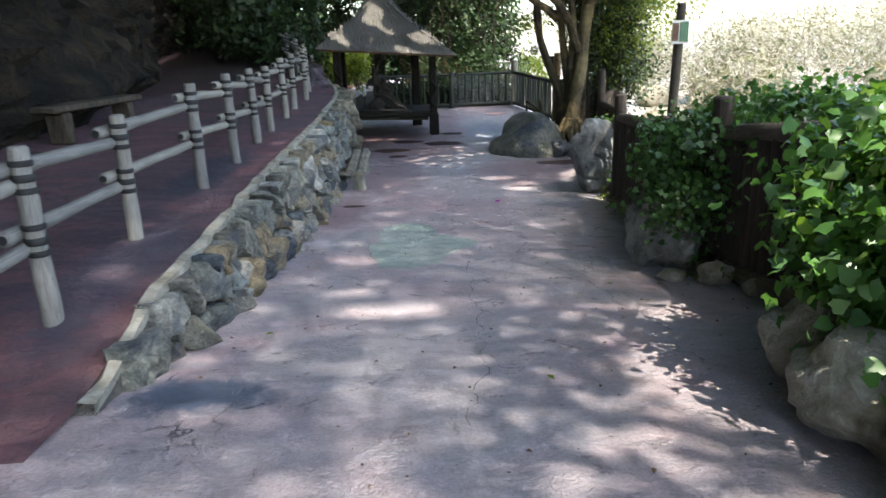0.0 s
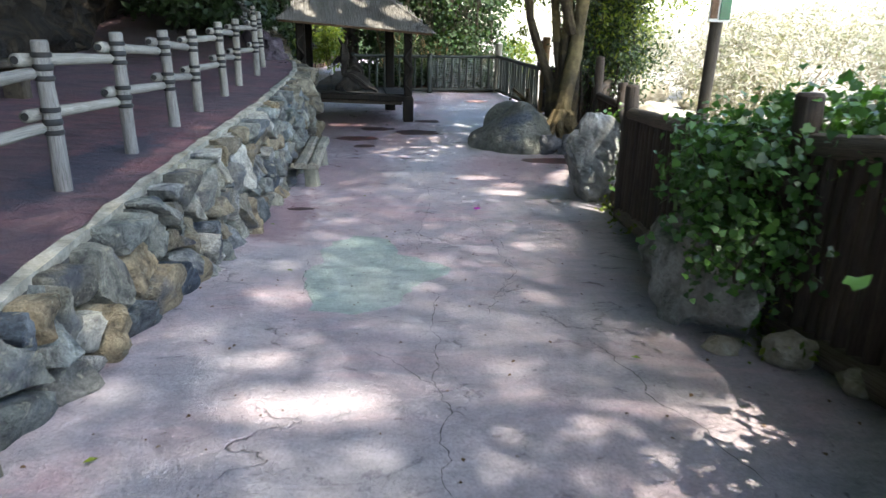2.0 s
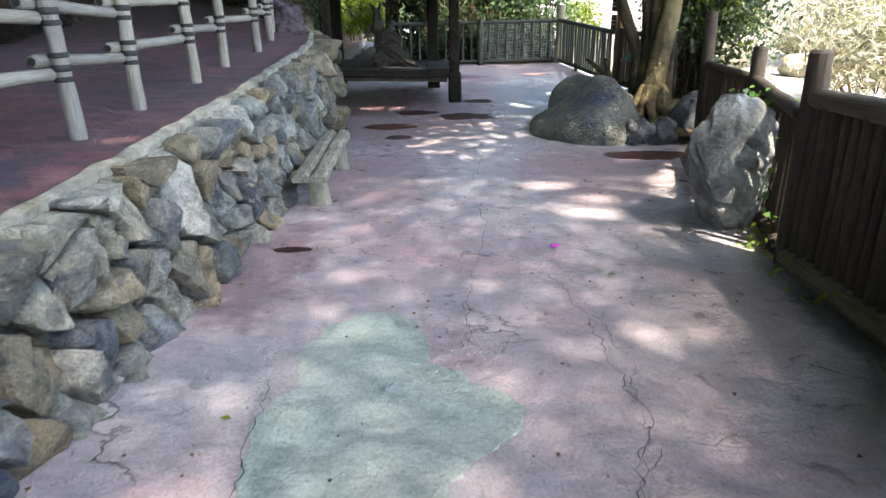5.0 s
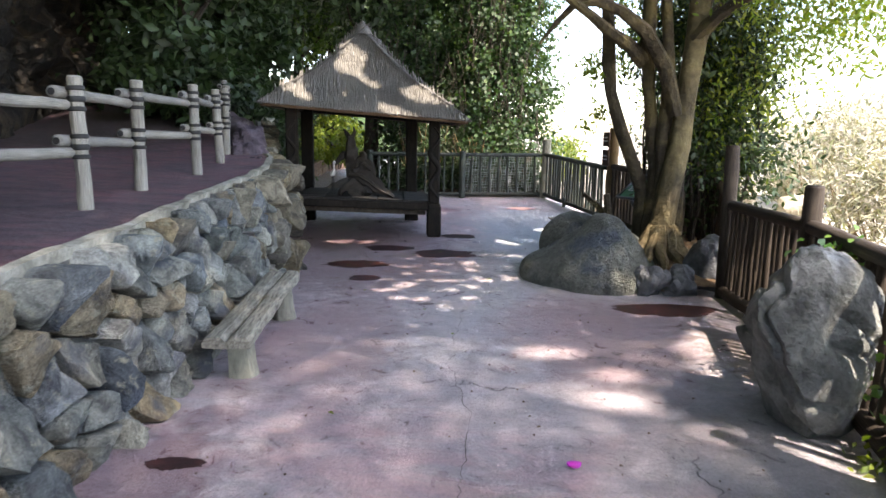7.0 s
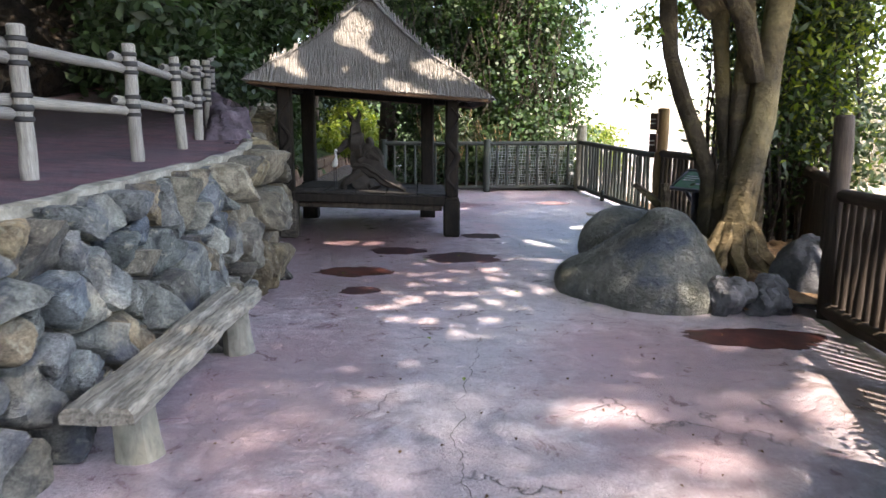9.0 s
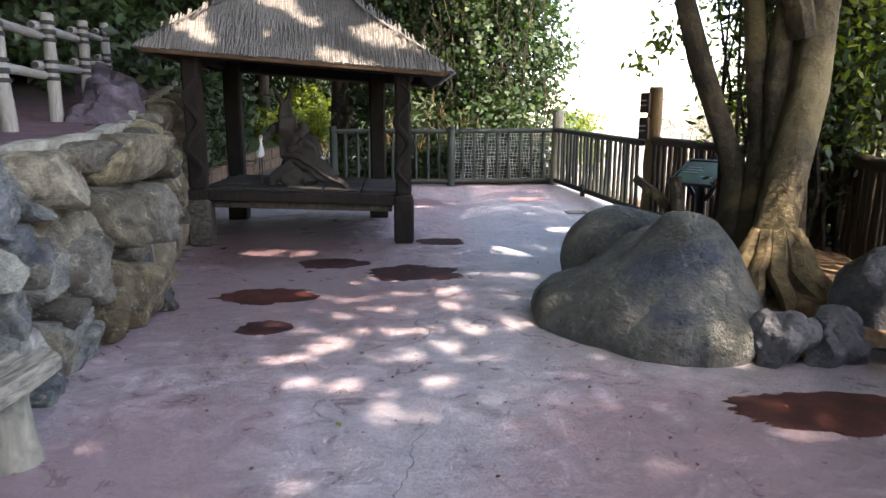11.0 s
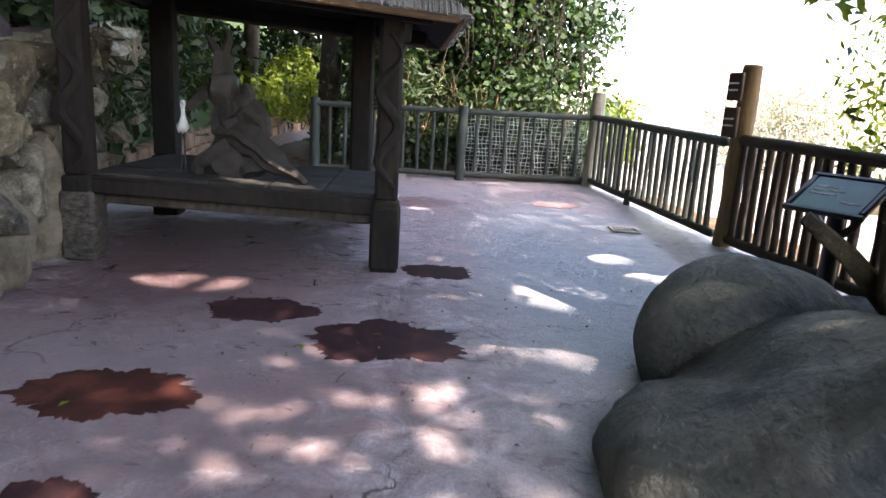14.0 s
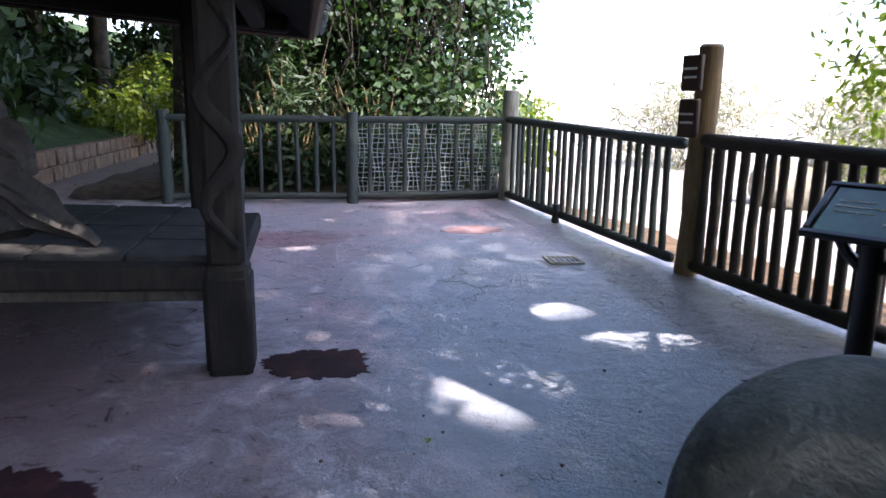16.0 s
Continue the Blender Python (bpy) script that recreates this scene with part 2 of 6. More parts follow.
TAN_ROCK = mineral("tan_plastered_rock", (0.08, 0.07, 0.05), (0.17, 0.145, 0.10), (0.29, 0.25, 0.18), 3, 0.85, 0.7, 0.03, 30)
# mortar tone darkened for the shade between stones; floor cracks share it
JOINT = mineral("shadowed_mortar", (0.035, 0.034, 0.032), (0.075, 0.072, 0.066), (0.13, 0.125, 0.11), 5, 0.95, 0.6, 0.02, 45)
PALE_ROCK = mineral("limestone", (0.17, 0.14, 0.09), (0.33, 0.30, 0.23), (0.48, 0.46, 0.38), 4, 0.9, 0.9, 0.035, 30)
# the rock face's deep shade is mixed into these near-black tones
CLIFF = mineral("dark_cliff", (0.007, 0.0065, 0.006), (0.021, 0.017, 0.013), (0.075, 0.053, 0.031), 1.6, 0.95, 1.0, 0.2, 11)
PALE_POLE = timber("bleached_pole", (0.12, 0.115, 0.10), (0.40, 0.39, 0.355))
DARK_POLE = timber("dark_pole", (0.022, 0.017, 0.014), (0.098, 0.077, 0.058), 0.75)
# brown pole colour lightened for the sun on these worn rails
SUN_WORN_RAIL = timber("worn_brown_rail", (0.055, 0.045, 0.033), (0.22, 0.185, 0.14), 0.75)
MOSS_POLE = timber("mossy_pole", (0.028, 0.034, 0.03), (0.085, 0.095, 0.08), 0.7, green=(0.035, 0.05, 0.04))
TAN_POST = timber("tan_post", (0.12, 0.075, 0.035), (0.30, 0.21, 0.11), 0.7)
OLD_WOOD = timber("old_brown_wood", (0.03, 0.024, 0.018), (0.11, 0.09, 0.065), 0.8)
GREY_POST = timber("grey_green_post", (0.17, 0.17, 0.13), (0.36, 0.35, 0.27), 0.75)
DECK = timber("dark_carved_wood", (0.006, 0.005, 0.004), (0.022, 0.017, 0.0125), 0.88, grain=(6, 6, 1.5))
PLANK = timber("weathered_plank", (0.085, 0.08, 0.066), (0.36, 0.345, 0.285), 0.85, grain=(14, 2, 14), bump=0.9)
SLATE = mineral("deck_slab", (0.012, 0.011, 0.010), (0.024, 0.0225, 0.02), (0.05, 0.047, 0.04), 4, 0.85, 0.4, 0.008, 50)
THATCH = timber("thatch_straw", (0.10, 0.096, 0.086), (0.33, 0.315, 0.285), 0.9, grain=(30, 30, 4))
EDGE = timber("eave_board", (0.06, 0.035, 0.02), (0.15, 0.09, 0.05), 0.7, grain=(2, 12, 12))
DRIFT = timber("driftwood", (0.014, 0.012, 0.01), (0.055, 0.045, 0.036), 0.7, grain=(4, 4, 4), bump=0.9)
BARK = mineral("bark", (0.014, 0.011, 0.007), (0.042, 0.033, 0.019), (0.115, 0.09, 0.045), 3, 0.8, 0.9, 0.04, 22, moss=(0.10, 0.08, 0.03))
TRUNK = mineral("smooth_olive_bark", (0.03, 0.024, 0.013), (0.085, 0.068, 0.034), (0.17, 0.138, 0.065), 2.2, 0.75, 0.8, 0.04, 14)
ROOT = mineral("pale_root_bark", (0.05, 0.036, 0.018), (0.12, 0.09, 0.045), (0.22, 0.17, 0.085), 6, 0.8, 0.9, 0.03, 24)
WORN = timber("worn_post_base", (0.010, 0.009, 0.008), (0.11, 0.10, 0.08), 0.7, grain=(5, 5, 9), bump=0.8)
DARK_BARK = mineral("dark_bark", (0.015, 0.013, 0.011), (0.04, 0.032, 0.025), (0.08, 0.06, 0.042), 3, 0.9, 0.8, 0.03, 22)
BAND = plain("black_lashing", (0.018, 0.018, 0.018), 0.6)
SOIL = mineral("leaf_litter", (0.045, 0.03, 0.018), (0.12, 0.075, 0.04), (0.22, 0.15, 0.08), 6, 0.95, 1.0, 0.03, 45)
# darker copy of the leaf litter tones, for the bed under the hedge
DARK_SOIL = mineral("damp_leaf_litter", (0.018, 0.014, 0.010), (0.05, 0.036, 0.022), (0.10, 0.075, 0.045), 6, 0.95, 1.0, 0.03, 45)
DRY = mineral("sunlit_gravel", (0.22, 0.19, 0.155), (0.32, 0.30, 0.26), (0.43, 0.41, 0.37), 1.3, 0.95, 0.6, 0.03, 20)
GRASS = mineral("grass_ground", (0.015, 0.024, 0.008), (0.03, 0.055, 0.014), (0.055, 0.10, 0.022), 2.2, 0.95, 1.0, 0.06, 30)
NET = plain("grey_net_cord", (0.42, 0.46, 0.44), 0.8)
BLACK = plain("black_metal", (0.016, 0.018, 0.024), 0.35, 0.5)
GREEN_SIGN = plain("green_panel", (0.035, 0.14, 0.07), 0.25, 0.5, var=0.5, scale=5)
WHITE = plain("white_paint", (0.7, 0.7, 0.66), 0.6)
BROWN_SIGN = plain("brown_sign", (0.06, 0.03, 0.02), 0.5)
BRICK = mineral("sandstone_block", (0.08, 0.048, 0.03), (0.14, 0.088, 0.056), (0.21, 0.14, 0.09), 5, 0.9, 0.7, 0.02, 40)
# sun, half shade and shade are put into three copies of the ivy colour
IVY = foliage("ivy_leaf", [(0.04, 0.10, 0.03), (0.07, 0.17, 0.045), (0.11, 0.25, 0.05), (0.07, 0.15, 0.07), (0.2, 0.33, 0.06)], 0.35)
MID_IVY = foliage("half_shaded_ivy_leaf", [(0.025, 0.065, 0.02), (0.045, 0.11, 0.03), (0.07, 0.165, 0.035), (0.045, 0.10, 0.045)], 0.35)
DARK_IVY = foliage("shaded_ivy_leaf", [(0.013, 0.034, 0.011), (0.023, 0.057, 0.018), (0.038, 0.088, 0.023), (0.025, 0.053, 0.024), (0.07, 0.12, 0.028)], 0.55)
LEAF = foliage("tree_leaf", [(0.025, 0.055, 0.015), (0.045, 0.09, 0.02), (0.07, 0.13, 0.025), (0.10, 0.16, 0.03)], 0.5)
# darker leaf copy with shade in its colour, for woods and hedge insides
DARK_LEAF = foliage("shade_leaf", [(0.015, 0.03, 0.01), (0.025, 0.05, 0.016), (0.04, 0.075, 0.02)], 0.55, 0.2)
YELLOW_LEAF = foliage("yellow_green_leaf", [(0.07, 0.12, 0.015), (0.12, 0.18, 0.025), (0.19, 0.22, 0.035), (0.10, 0.13, 0.03)], 0.5, 0.45)
DRY_LEAF = foliage("dry_brush", [(0.20, 0.18, 0.155), (0.37, 0.335, 0.295), (0.22, 0.25, 0.15), (0.42, 0.385, 0.355), (0.30, 0.275, 0.23), (0.13, 0.13, 0.09)], 0.75, 0.2)
PINK = plain("magenta_petal", (0.5, 0.03, 0.4), 0.5)


# ---- building blocks ----
def mesh_of(name, verts, faces, material, smooth=True):
    me = bpy.data.meshes.new(name)
    me.from_pydata([tuple(v) for v in verts], [], faces)
    me.materials.append(material)
    if smooth:
        me.polygons.foreach_set("use_smooth", [True] * len(me.polygons))
        me.set_sharp_from_angle(angle=radians(38))
    me.update()
    return me


def part(name, me, parent=None, label="", at=None):
    ob = new(name, me)
    if parent is not None:
        ob.parent = parent
    if at is not None:
        ob.matrix_basis = at
    return tagged(ob, label)


def thing(name, at, label, category, group="", kind=""):
    ob = new(name)
    ob.matrix_basis = at
    return tagged(ob, label, category, group, kind)


def along(p, q, r=1.0, turn=0.0):
    """Pose and size that stretch a unit pole of radius 1 from p to q."""
    p, q = Vector(p), Vector(q)
    d = q - p
    return Matrix.Translation(p) @ d.to_track_quat("Z", "Y").to_matrix().to_4x4() @ pose(0, 0, 0, 0, 0, turn) @ Matrix.Diagonal((r, r, d.length, 1))


def lerp_line(line, s):
    """The point at s along a polyline (by its first coordinate), all coordinates."""
    a = np.array(line, float)
    return [float(np.interp(s, a[:, 0], a[:, i])) for i in range(a.shape[1])]


def tube(points, radii, seg=10, rough=0.0, seed=0, flat=1.0):
    """Rings round a bent line, closed at both ends: (verts, faces)."""
    pts = [Vector(p) for p in points]
    verts, faces = [], []
    side = Vector((0.31, 0.87, 0.2))
    for i, p in enumerate(pts):
        d = (pts[min(i + 1, len(pts) - 1)] - pts[max(i - 1, 0)]).normalized()
        u = (side - d * side.dot(d)).normalized()
        w = d.cross(u)
        side = u
        for k in range(seg):
            a = 2 * math.pi * k / seg
            r = radii[i] * (1 + rough * noise.noise(Vector((seed + math.cos(a) * 1.3, math.sin(a) * 1.3, seed * 0.7 + p.length * 2.1))))
            verts.append(p + (u * math.cos(a) + w * math.sin(a) * flat) * r)
    n = len(pts)
    for i in range(n - 1):
        for k in range(seg):
            a, b = i * seg + k, i * seg + (k + 1) % seg
            faces.append((a, b, b + seg, a + seg))
    faces.append(tuple(range(seg - 1, -1, -1)))
    faces.append(tuple(range((n - 1) * seg, n * seg)))
    return verts, faces


def join(*meshes):
    verts, faces = [], []
    for v, f in meshes:
        k = len(verts)
        verts += list(v)
        faces += [tuple(i + k for i in g) for g in f]
    return verts, faces


def slab(size, bevel=0.01, centre=(0, 0, 0), turn=None):
    """A box with chamfered edges."""
    hx, hy, hz = (s / 2 for s in size)
    b = min(bevel, hx * 0.5, hy * 0.5, hz * 0.5)
    bm = bmesh.new()
    bmesh.ops.create_cube(bm, size=1.0)
    for v in bm.verts:
        v.co = Vector((v.co.x * 2 * hx, v.co.y * 2 * hy, v.co.z * 2 * hz))
    bmesh.ops.bevel(bm, geom=list(bm.edges), offset=b, segments=1, affect="EDGES", profile=0.5)
    m = Matrix.Translation(centre) @ (turn if turn else Matrix())
    out = [m @ v.co for v in bm.verts], [tuple(v.index for v in f.verts) for f in bm.faces]
    bm.free()
    return out


def lump(size, seed, sub=3, rough=0.25, cuts=7, sharp=0.75):
    """A rock: a ball cut by chance planes and roughened."""
    bm = bmesh.new()
    bmesh.ops.create_icosphere(bm, subdivisions=sub, radius=1.0)
    rng = random.Random(seed)
    planes = [(Vector((rng.gauss(0, 1), rng.gauss(0, 1), rng.gauss(0, 0.8))).normalized(), rng.uniform(sharp, 0.98)) for _ in range(cuts)]
    off = Vector((seed * 3.7, seed * 1.3, seed * 2.1))
    for v in bm.verts:
        c = v.co.copy()
        for nrm, d in planes:
            over = c.dot(nrm) - d
            if over > 0:
                c -= nrm * over * 0.9
        n1 = noise.noise(c * 1.4 + off) + 0.5 * noise.noise(c * 3.1 + off) + 0.25 * noise.noise(c * 7 + off)
        c *= 1 + rough * n1
        v.co = Vector((c.x * size[0], c.y * size[1], c.z * size[2]))
    out = [v.co.copy() for v in bm.verts], [tuple(v.index for v in f.verts) for f in bm.faces]
    bm.free()
    return out


def blend(core, bodies, seed, sub=5, rough=0.05, peak=None):
    """A smooth boulder: the joined outline of ellipsoids (x, y, z, rx, ry, rz) that all hold the point core."""
    bm = bmesh.new()
    bmesh.ops.create_icosphere(bm, subdivisions=sub, radius=1.0)
    c0 = Vector(core)
    for v in bm.verts:
        d = v.co.normalized()
        outs = []
        for x, y, z, rx, ry, rz in bodies:
            o = Vector(((c0.x - x) / rx, (c0.y - y) / ry, (c0.z - z) / rz))
            w = Vector((d.x / rx, d.y / ry, d.z / rz))
            a, b, c = w.dot(w), o.dot(w), o.dot(o) - 1
            outs.append((-b + math.sqrt(max(0, b * b - a * c))) / a)
        r = (sum(q ** 8 for q in outs) / 1.7) ** (1 / 8)
        q = c0 + d * r
        v.co = c0 + d * r * (1 + rough * noise.noise(q * 1.7 + Vector((seed, 0, 0))) + 0.5 * rough * noise.noise(q * 4.3 + Vector((seed, 3, 0))) + 0.22 * rough * noise.noise(q * 13 + Vector((seed, 3, 4))))
        if peak:
            k = 1 - 0.42 * min(1, max(0, (v.co.z - peak[2]) / 0.7)) ** 0.9
            v.co.x, v.co.y = peak[0] + (v.co.x - peak[0]) * k, peak[1] + (v.co.y - peak[1]) * k
    out = [v.co.copy() for v in bm.verts], [tuple(v.index for v in f.verts) for f in bm.faces]
    bm.free()
    return out


def sheet(name, rows, material, smooth=True):
    """A surface through a grid of points."""
    n = len(rows[0])
    verts = [p for r in rows for p in r]
    faces = [(i * n + j, i * n + j + 1, (i + 1) * n + j + 1, (i + 1) * n + j) for i in range(len(rows) - 1) for j in range(n - 1)]
    return mesh_of(name, verts, faces, material, smooth)


LEAF_SHAPE = np.array([(0, -0.5, 0), (0.27, 0.0, 0.07), (0, 0.55, -0.04), (-0.27, 0.0, 0.07)]), [(0, 1, 2), (0, 2, 3)]
OVAL_SHAPE = np.array([(0, -0.5, 0), (0.16, -0.24, 0.04), (0.2, 0.08, 0.05), (0, 0.55, -0.05), (-0.2, 0.08, 0.05), (-0.16, -0.24, 0.04)]), [(0, 1, 5), (1, 2, 5), (2, 4, 5), (2, 3, 4)]
IVY_SHAPE = np.array([(0, -0.3, 0.0), (0.27, -0.4, 0.05), (0.43, -0.06, -0.06), (0.27, 0.17, 0.04), (0, 0.54, -0.1), (-0.27, 0.17, 0.04), (-0.43, -0.06, -0.06), (-0.27, -0.4, 0.05)]), [(0, 1, 2), (0, 2, 3), (0, 3, 4), (0, 4, 5), (0, 5, 6), (0, 6, 7)]
STRAP_SHAPE = np.array([(-0.06, -0.5, 0), (0.06, -0.5, 0), (0.09, 0.1, 0.06), (0, 0.62, -0.1), (-0.09, 0.1, 0.06)]), [(0, 1, 2), (0, 2, 4), (2, 3, 4)]


def leaves(name, centres, facing, sizes, material, shape=LEAF_SHAPE, seed=1, loose=0.8, hang=0.0):
    """One mesh of many single leaves at the centres, roughly square to facing."""
    rng = np.random.default_rng(seed)
    c, f = np.asarray(centres, float), np.asarray(facing, float)
    n = len(c)
    z = f + rng.normal(0, loose, (n, 3))
    z /= np.linalg.norm(z, axis=1)[:, None] + 1e-9
    x = rng.normal(0, 1, (n, 3))
    x[:, 2] -= 0
    y = np.cross(z, x)
    if hang:
        y = y * (1 - hang) + np.array([0, 0, -1.0]) * hang * 1.6
    y -= z * (y * z).sum(1)[:, None]
    y /= np.linalg.norm(y, axis=1)[:, None] + 1e-9
    x = np.cross(y, z)
    tv, tf = shape
    k = len(tv)
    s = np.broadcast_to(np.asarray(sizes, float), (n,))[:, None, None]
    v = c[:, None, :] + s * (tv[None, :, 0:1] * x[:, None, :] + tv[None, :, 1:2] * y[:, None, :] + tv[None, :, 2:3] * z[:, None, :])
    faces = (np.array(tf)[None] + (np.arange(n) * k)[:, None, None]).reshape(-1, 3)
    me = bpy.data.meshes.new(name)
    me.vertices.add(n * k)
    me.vertices.foreach_set("co", v.reshape(-1))
    me.loops.add(faces.size)
    me.loops.foreach_set("vertex_index", faces.reshape(-1))
    me.polygons.add(len(faces))
    me.polygons.foreach_set("loop_start", np.arange(0, faces.size, 3))
    me.materials.append(material)
    me.update(calc_edges=True)
    return me


def cloud(blobs, count, seed, fill=0.35, clump=0.35):
    """Chance points and outward directions in the outer part of ellipsoids (x, y, z, rx, ry, rz), gathered in clumps."""
    rng = np.random.default_rng(seed)
    b = np.array(blobs, float)
    wt = (b[:, 3] * b[:, 4] + b[:, 4] * b[:, 5] + b[:, 3] * b[:, 5])
    groups = max(4, count // 14)
    pick = rng.choice(len(b), groups, p=wt / wt.sum())
    d = rng.normal(0, 1, (groups, 3))
    d /= np.linalg.norm(d, axis=1)[:, None]
    rad = 1 - fill * rng.random(groups) ** 1.5 + rng.normal(0, 0.07, groups)
    mid = b[pick, :3] + d * b[pick, 3:] * rad[:, None]
    own = rng.integers(0, groups, count)
    p = mid[own] + rng.normal(0, clump, (count, 3)) * np.array([1, 1, 0.7])
    return p, d[own] * 0.8 + np.array([0, 0, 0.45])


UNIT_POLES = {}


def pole(name, p, q, r, material, parent, label="", taper=0.9, wobble=0.05):
    """A slightly crooked round pole from p to q, on one of five shared meshes for each material."""
    kind = random.randrange(5)
    key = (material.name, kind, taper)
    if key not in UNIT_POLES:
        rng = random.Random(kind * 7 + len(material.name))
        n = 7
        pts, rad = [], []
        for i in range(n + 1):
            s = i / n
            pts.append((wobble * 8 * r * rng.uniform(-1, 1) * 0.25 / max(r, 0.02) * 0.25 if 0 < i < n else 0, 0.1 * rng.uniform(-1, 1) if 0 < i < n else 0, s))
            rad.append((1 + (taper - 1) * s) * rng.uniform(0.95, 1.05))
        pts = [(0, 0, 0)] + [(0, 0, 0.012)] + pts[1:-1] + [(0, 0, 0.988), (0, 0, 1)]
        rad = [rad[0] * 0.86, rad[0]] + rad[1:-1] + [rad[-1], rad[-1] * 0.84]
        v = [Vector((a + q * math.cos(k * 0.6283), b + q * math.sin(k * 0.6283), c)) for (a, b, c), q in zip(pts, rad) for k in range(10)]
        f = [(i * 10 + k, i * 10 + (k + 1) % 10, i * 10 + 10 + (k + 1) % 10, i * 10 + 10 + k) for i in range(len(pts) - 1) for k in range(10)] + [tuple(range(9, -1, -1)), tuple(range(len(v) - 10, len(v)))]
        UNIT_POLES[key] = mesh_of(name, v, f, material)
    return part(name, UNIT_POLES[key], parent, label, along(p, q, r, random.uniform(0, 360)))


# ---- lie of the land ----
FALL = [(-8, 0.62), (0, 0.2), (2.5, -0.13), (4.1, -0.38), (5.4, -0.53), (6.4, -0.62), (7.3, -0.72), (9, -0.82), (12, -0.9), (15, -0.96), (17, -0.97), (19, -0.95), (22, -0.85), (25, -0.72), (40, -0.6)]
RISE = [(2.4, -0.11), (2.9, -0.13), (3.25, -0.03), (3.7, 0.09), (5, 0.13), (6.3, 0.19), (7.5, 0.23), (9, 0.27), (10.5, 0.31), (12.5, 0.4), (14.5, 0.46), (16.5, 0.6), (18, 0.78), (21, 1.15), (24, 1.6), (30, 2.6)]
WALL_LINE = [(2.3, -1.66), (5, -1.76), (8, -1.87), (11, -1.95), (13.5, -2.08), (15, -2.2), (16.0, -2.4), (17.2, -2.85), (18.4, -3.3), (20, -3.7), (22, -4.3), (26, -6.0), (30, -8.0)]
CLIFF_LINE = [(-8, -4.4), (2, -4.8), (8.5, -5.5), (13, -6.7), (17, -7.2), (24, -9.5), (32, -14)]


def floor_z(y):
    return lerp_line(FALL, y)[1]


def road_z(y):
    return lerp_line(RISE, y)[1] if y > 2.4 else floor_z(y)


def wall_x(y):
    return lerp_line(WALL_LINE, y)[1]


def steps(a, b, d):
    return [float(v) for v in np.linspace(a, b, max(2, int(round((b - a) / d)) + 1))]


def ripple(x, y, k=0.012):
    return k * noise.noise(Vector((x * 0.9, y * 0.9, 3.1)))


# ground to the horizon, the plaza floor on it, the raised road and the bank behind
far_y = [-300, -80, -30, -12] + steps(-8, 40, 2) + [50, 70, 120, 400]
far_x = [-400, -120, -60, -30, -12, -6] + steps(-4, 20, 2) + [26, 34, 50, 90, 160, 400]
ground = part("ground", sheet("ground", [[Vector((x, y, floor_z(y) - 0.12 - (0.3 * min(1, max(0, (x - 4.6) / 4)) if x > 4.6 else 0))) for x in far_x] for y in far_y], DRY))
tagged(ground, "pale dry sunlit gravel ground", "ground", kind="structure")

rows = []
for y in steps(-8, 44, 0.2):
    right = lerp_line([(-8, 4.5), (0.5, 2.75), (9.5, 2.7), (12, 3.35), (14.2, 3.6), (16.5, 4.5), (18.7, 4.1), (20.5, 3.68), (24.4, 2.85), (25.2, 2.8), (44, 0.5)], y)[1]
    left = -4.9 if y < 2.3 else lerp_line([(2.3, -2.0), (15, -2.6), (18, -3.8), (26, -5.0), (44, -6)], y)[1]
    rows.append([Vector((x, y, floor_z(y) + ripple(x, y))) for x in np.linspace(left, right, 36)])
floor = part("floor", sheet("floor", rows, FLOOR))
tagged(floor, "worn mauve and grey coloured concrete plaza floor", "floor", kind="structure")

# dark strip laid over the bright ground just outside the floor edge
rows = []
for y in steps(-2, 24.2, 0.4):
    right = lerp_line([(-2, 3.1), (0.5, 2.74), (9.5, 2.69), (12, 3.34), (14.2, 3.59), (16.5, 4.49), (18.7, 4.09), (20.5, 3.67), (24.4, 2.84)], y)[1]
    rows.append([Vector((right + d, y, floor_z(y) - 0.015 - 0.1 * d + 0.05 * noise.noise(Vector((d * 3, y * 2, 1))))) for d in (0.0, 0.25, 0.5, 0.8, 1.1, 1.5)])
verge = part("verge", sheet("verge", rows, SOIL))
tagged(verge, "strip of dark ground outside the fences", "soil", kind="structure")

rows = []
for y in steps(2.3, 27, 0.4):
    a, b = wall_x(y) - 0.1, lerp_line(CLIFF_LINE, y)[1] - 0.4
    rows.append([Vector((x, y, road_z(y) + ripple(x, y) + 0.03 * (a - x) * (y > 6))) for x in np.linspace(a, b, 12)])
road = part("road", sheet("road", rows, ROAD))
tagged(road, "raised dark red concrete footway above the stone wall", "road", kind="structure")

rows = []
for i, s in enumerate(steps(0, 1, 0.008)):
    y = -8 + 44 * s
    x0 = lerp_line(CLIFF_LINE, min(y, 32))[1]
    row = []
    for j in range(46):
        h = j * 0.19
        off = Vector((y * 0.5, h * 0.55, 0))
        d = 1.0 * noise.noise(off) + 0.7 * (0.5 - abs(noise.noise(off * 2.3))) + 0.55 * abs(noise.noise(off * 5.1)) + 0.25 * noise.noise(off * 11)
        row.append(Vector((x0 - 0.12 * h + d * min(1, 0.3 + h), y, road_z(y) - 0.2 + h)))
    rows.append(row)
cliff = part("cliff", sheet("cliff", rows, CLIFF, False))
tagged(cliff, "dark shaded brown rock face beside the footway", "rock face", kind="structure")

rows = []
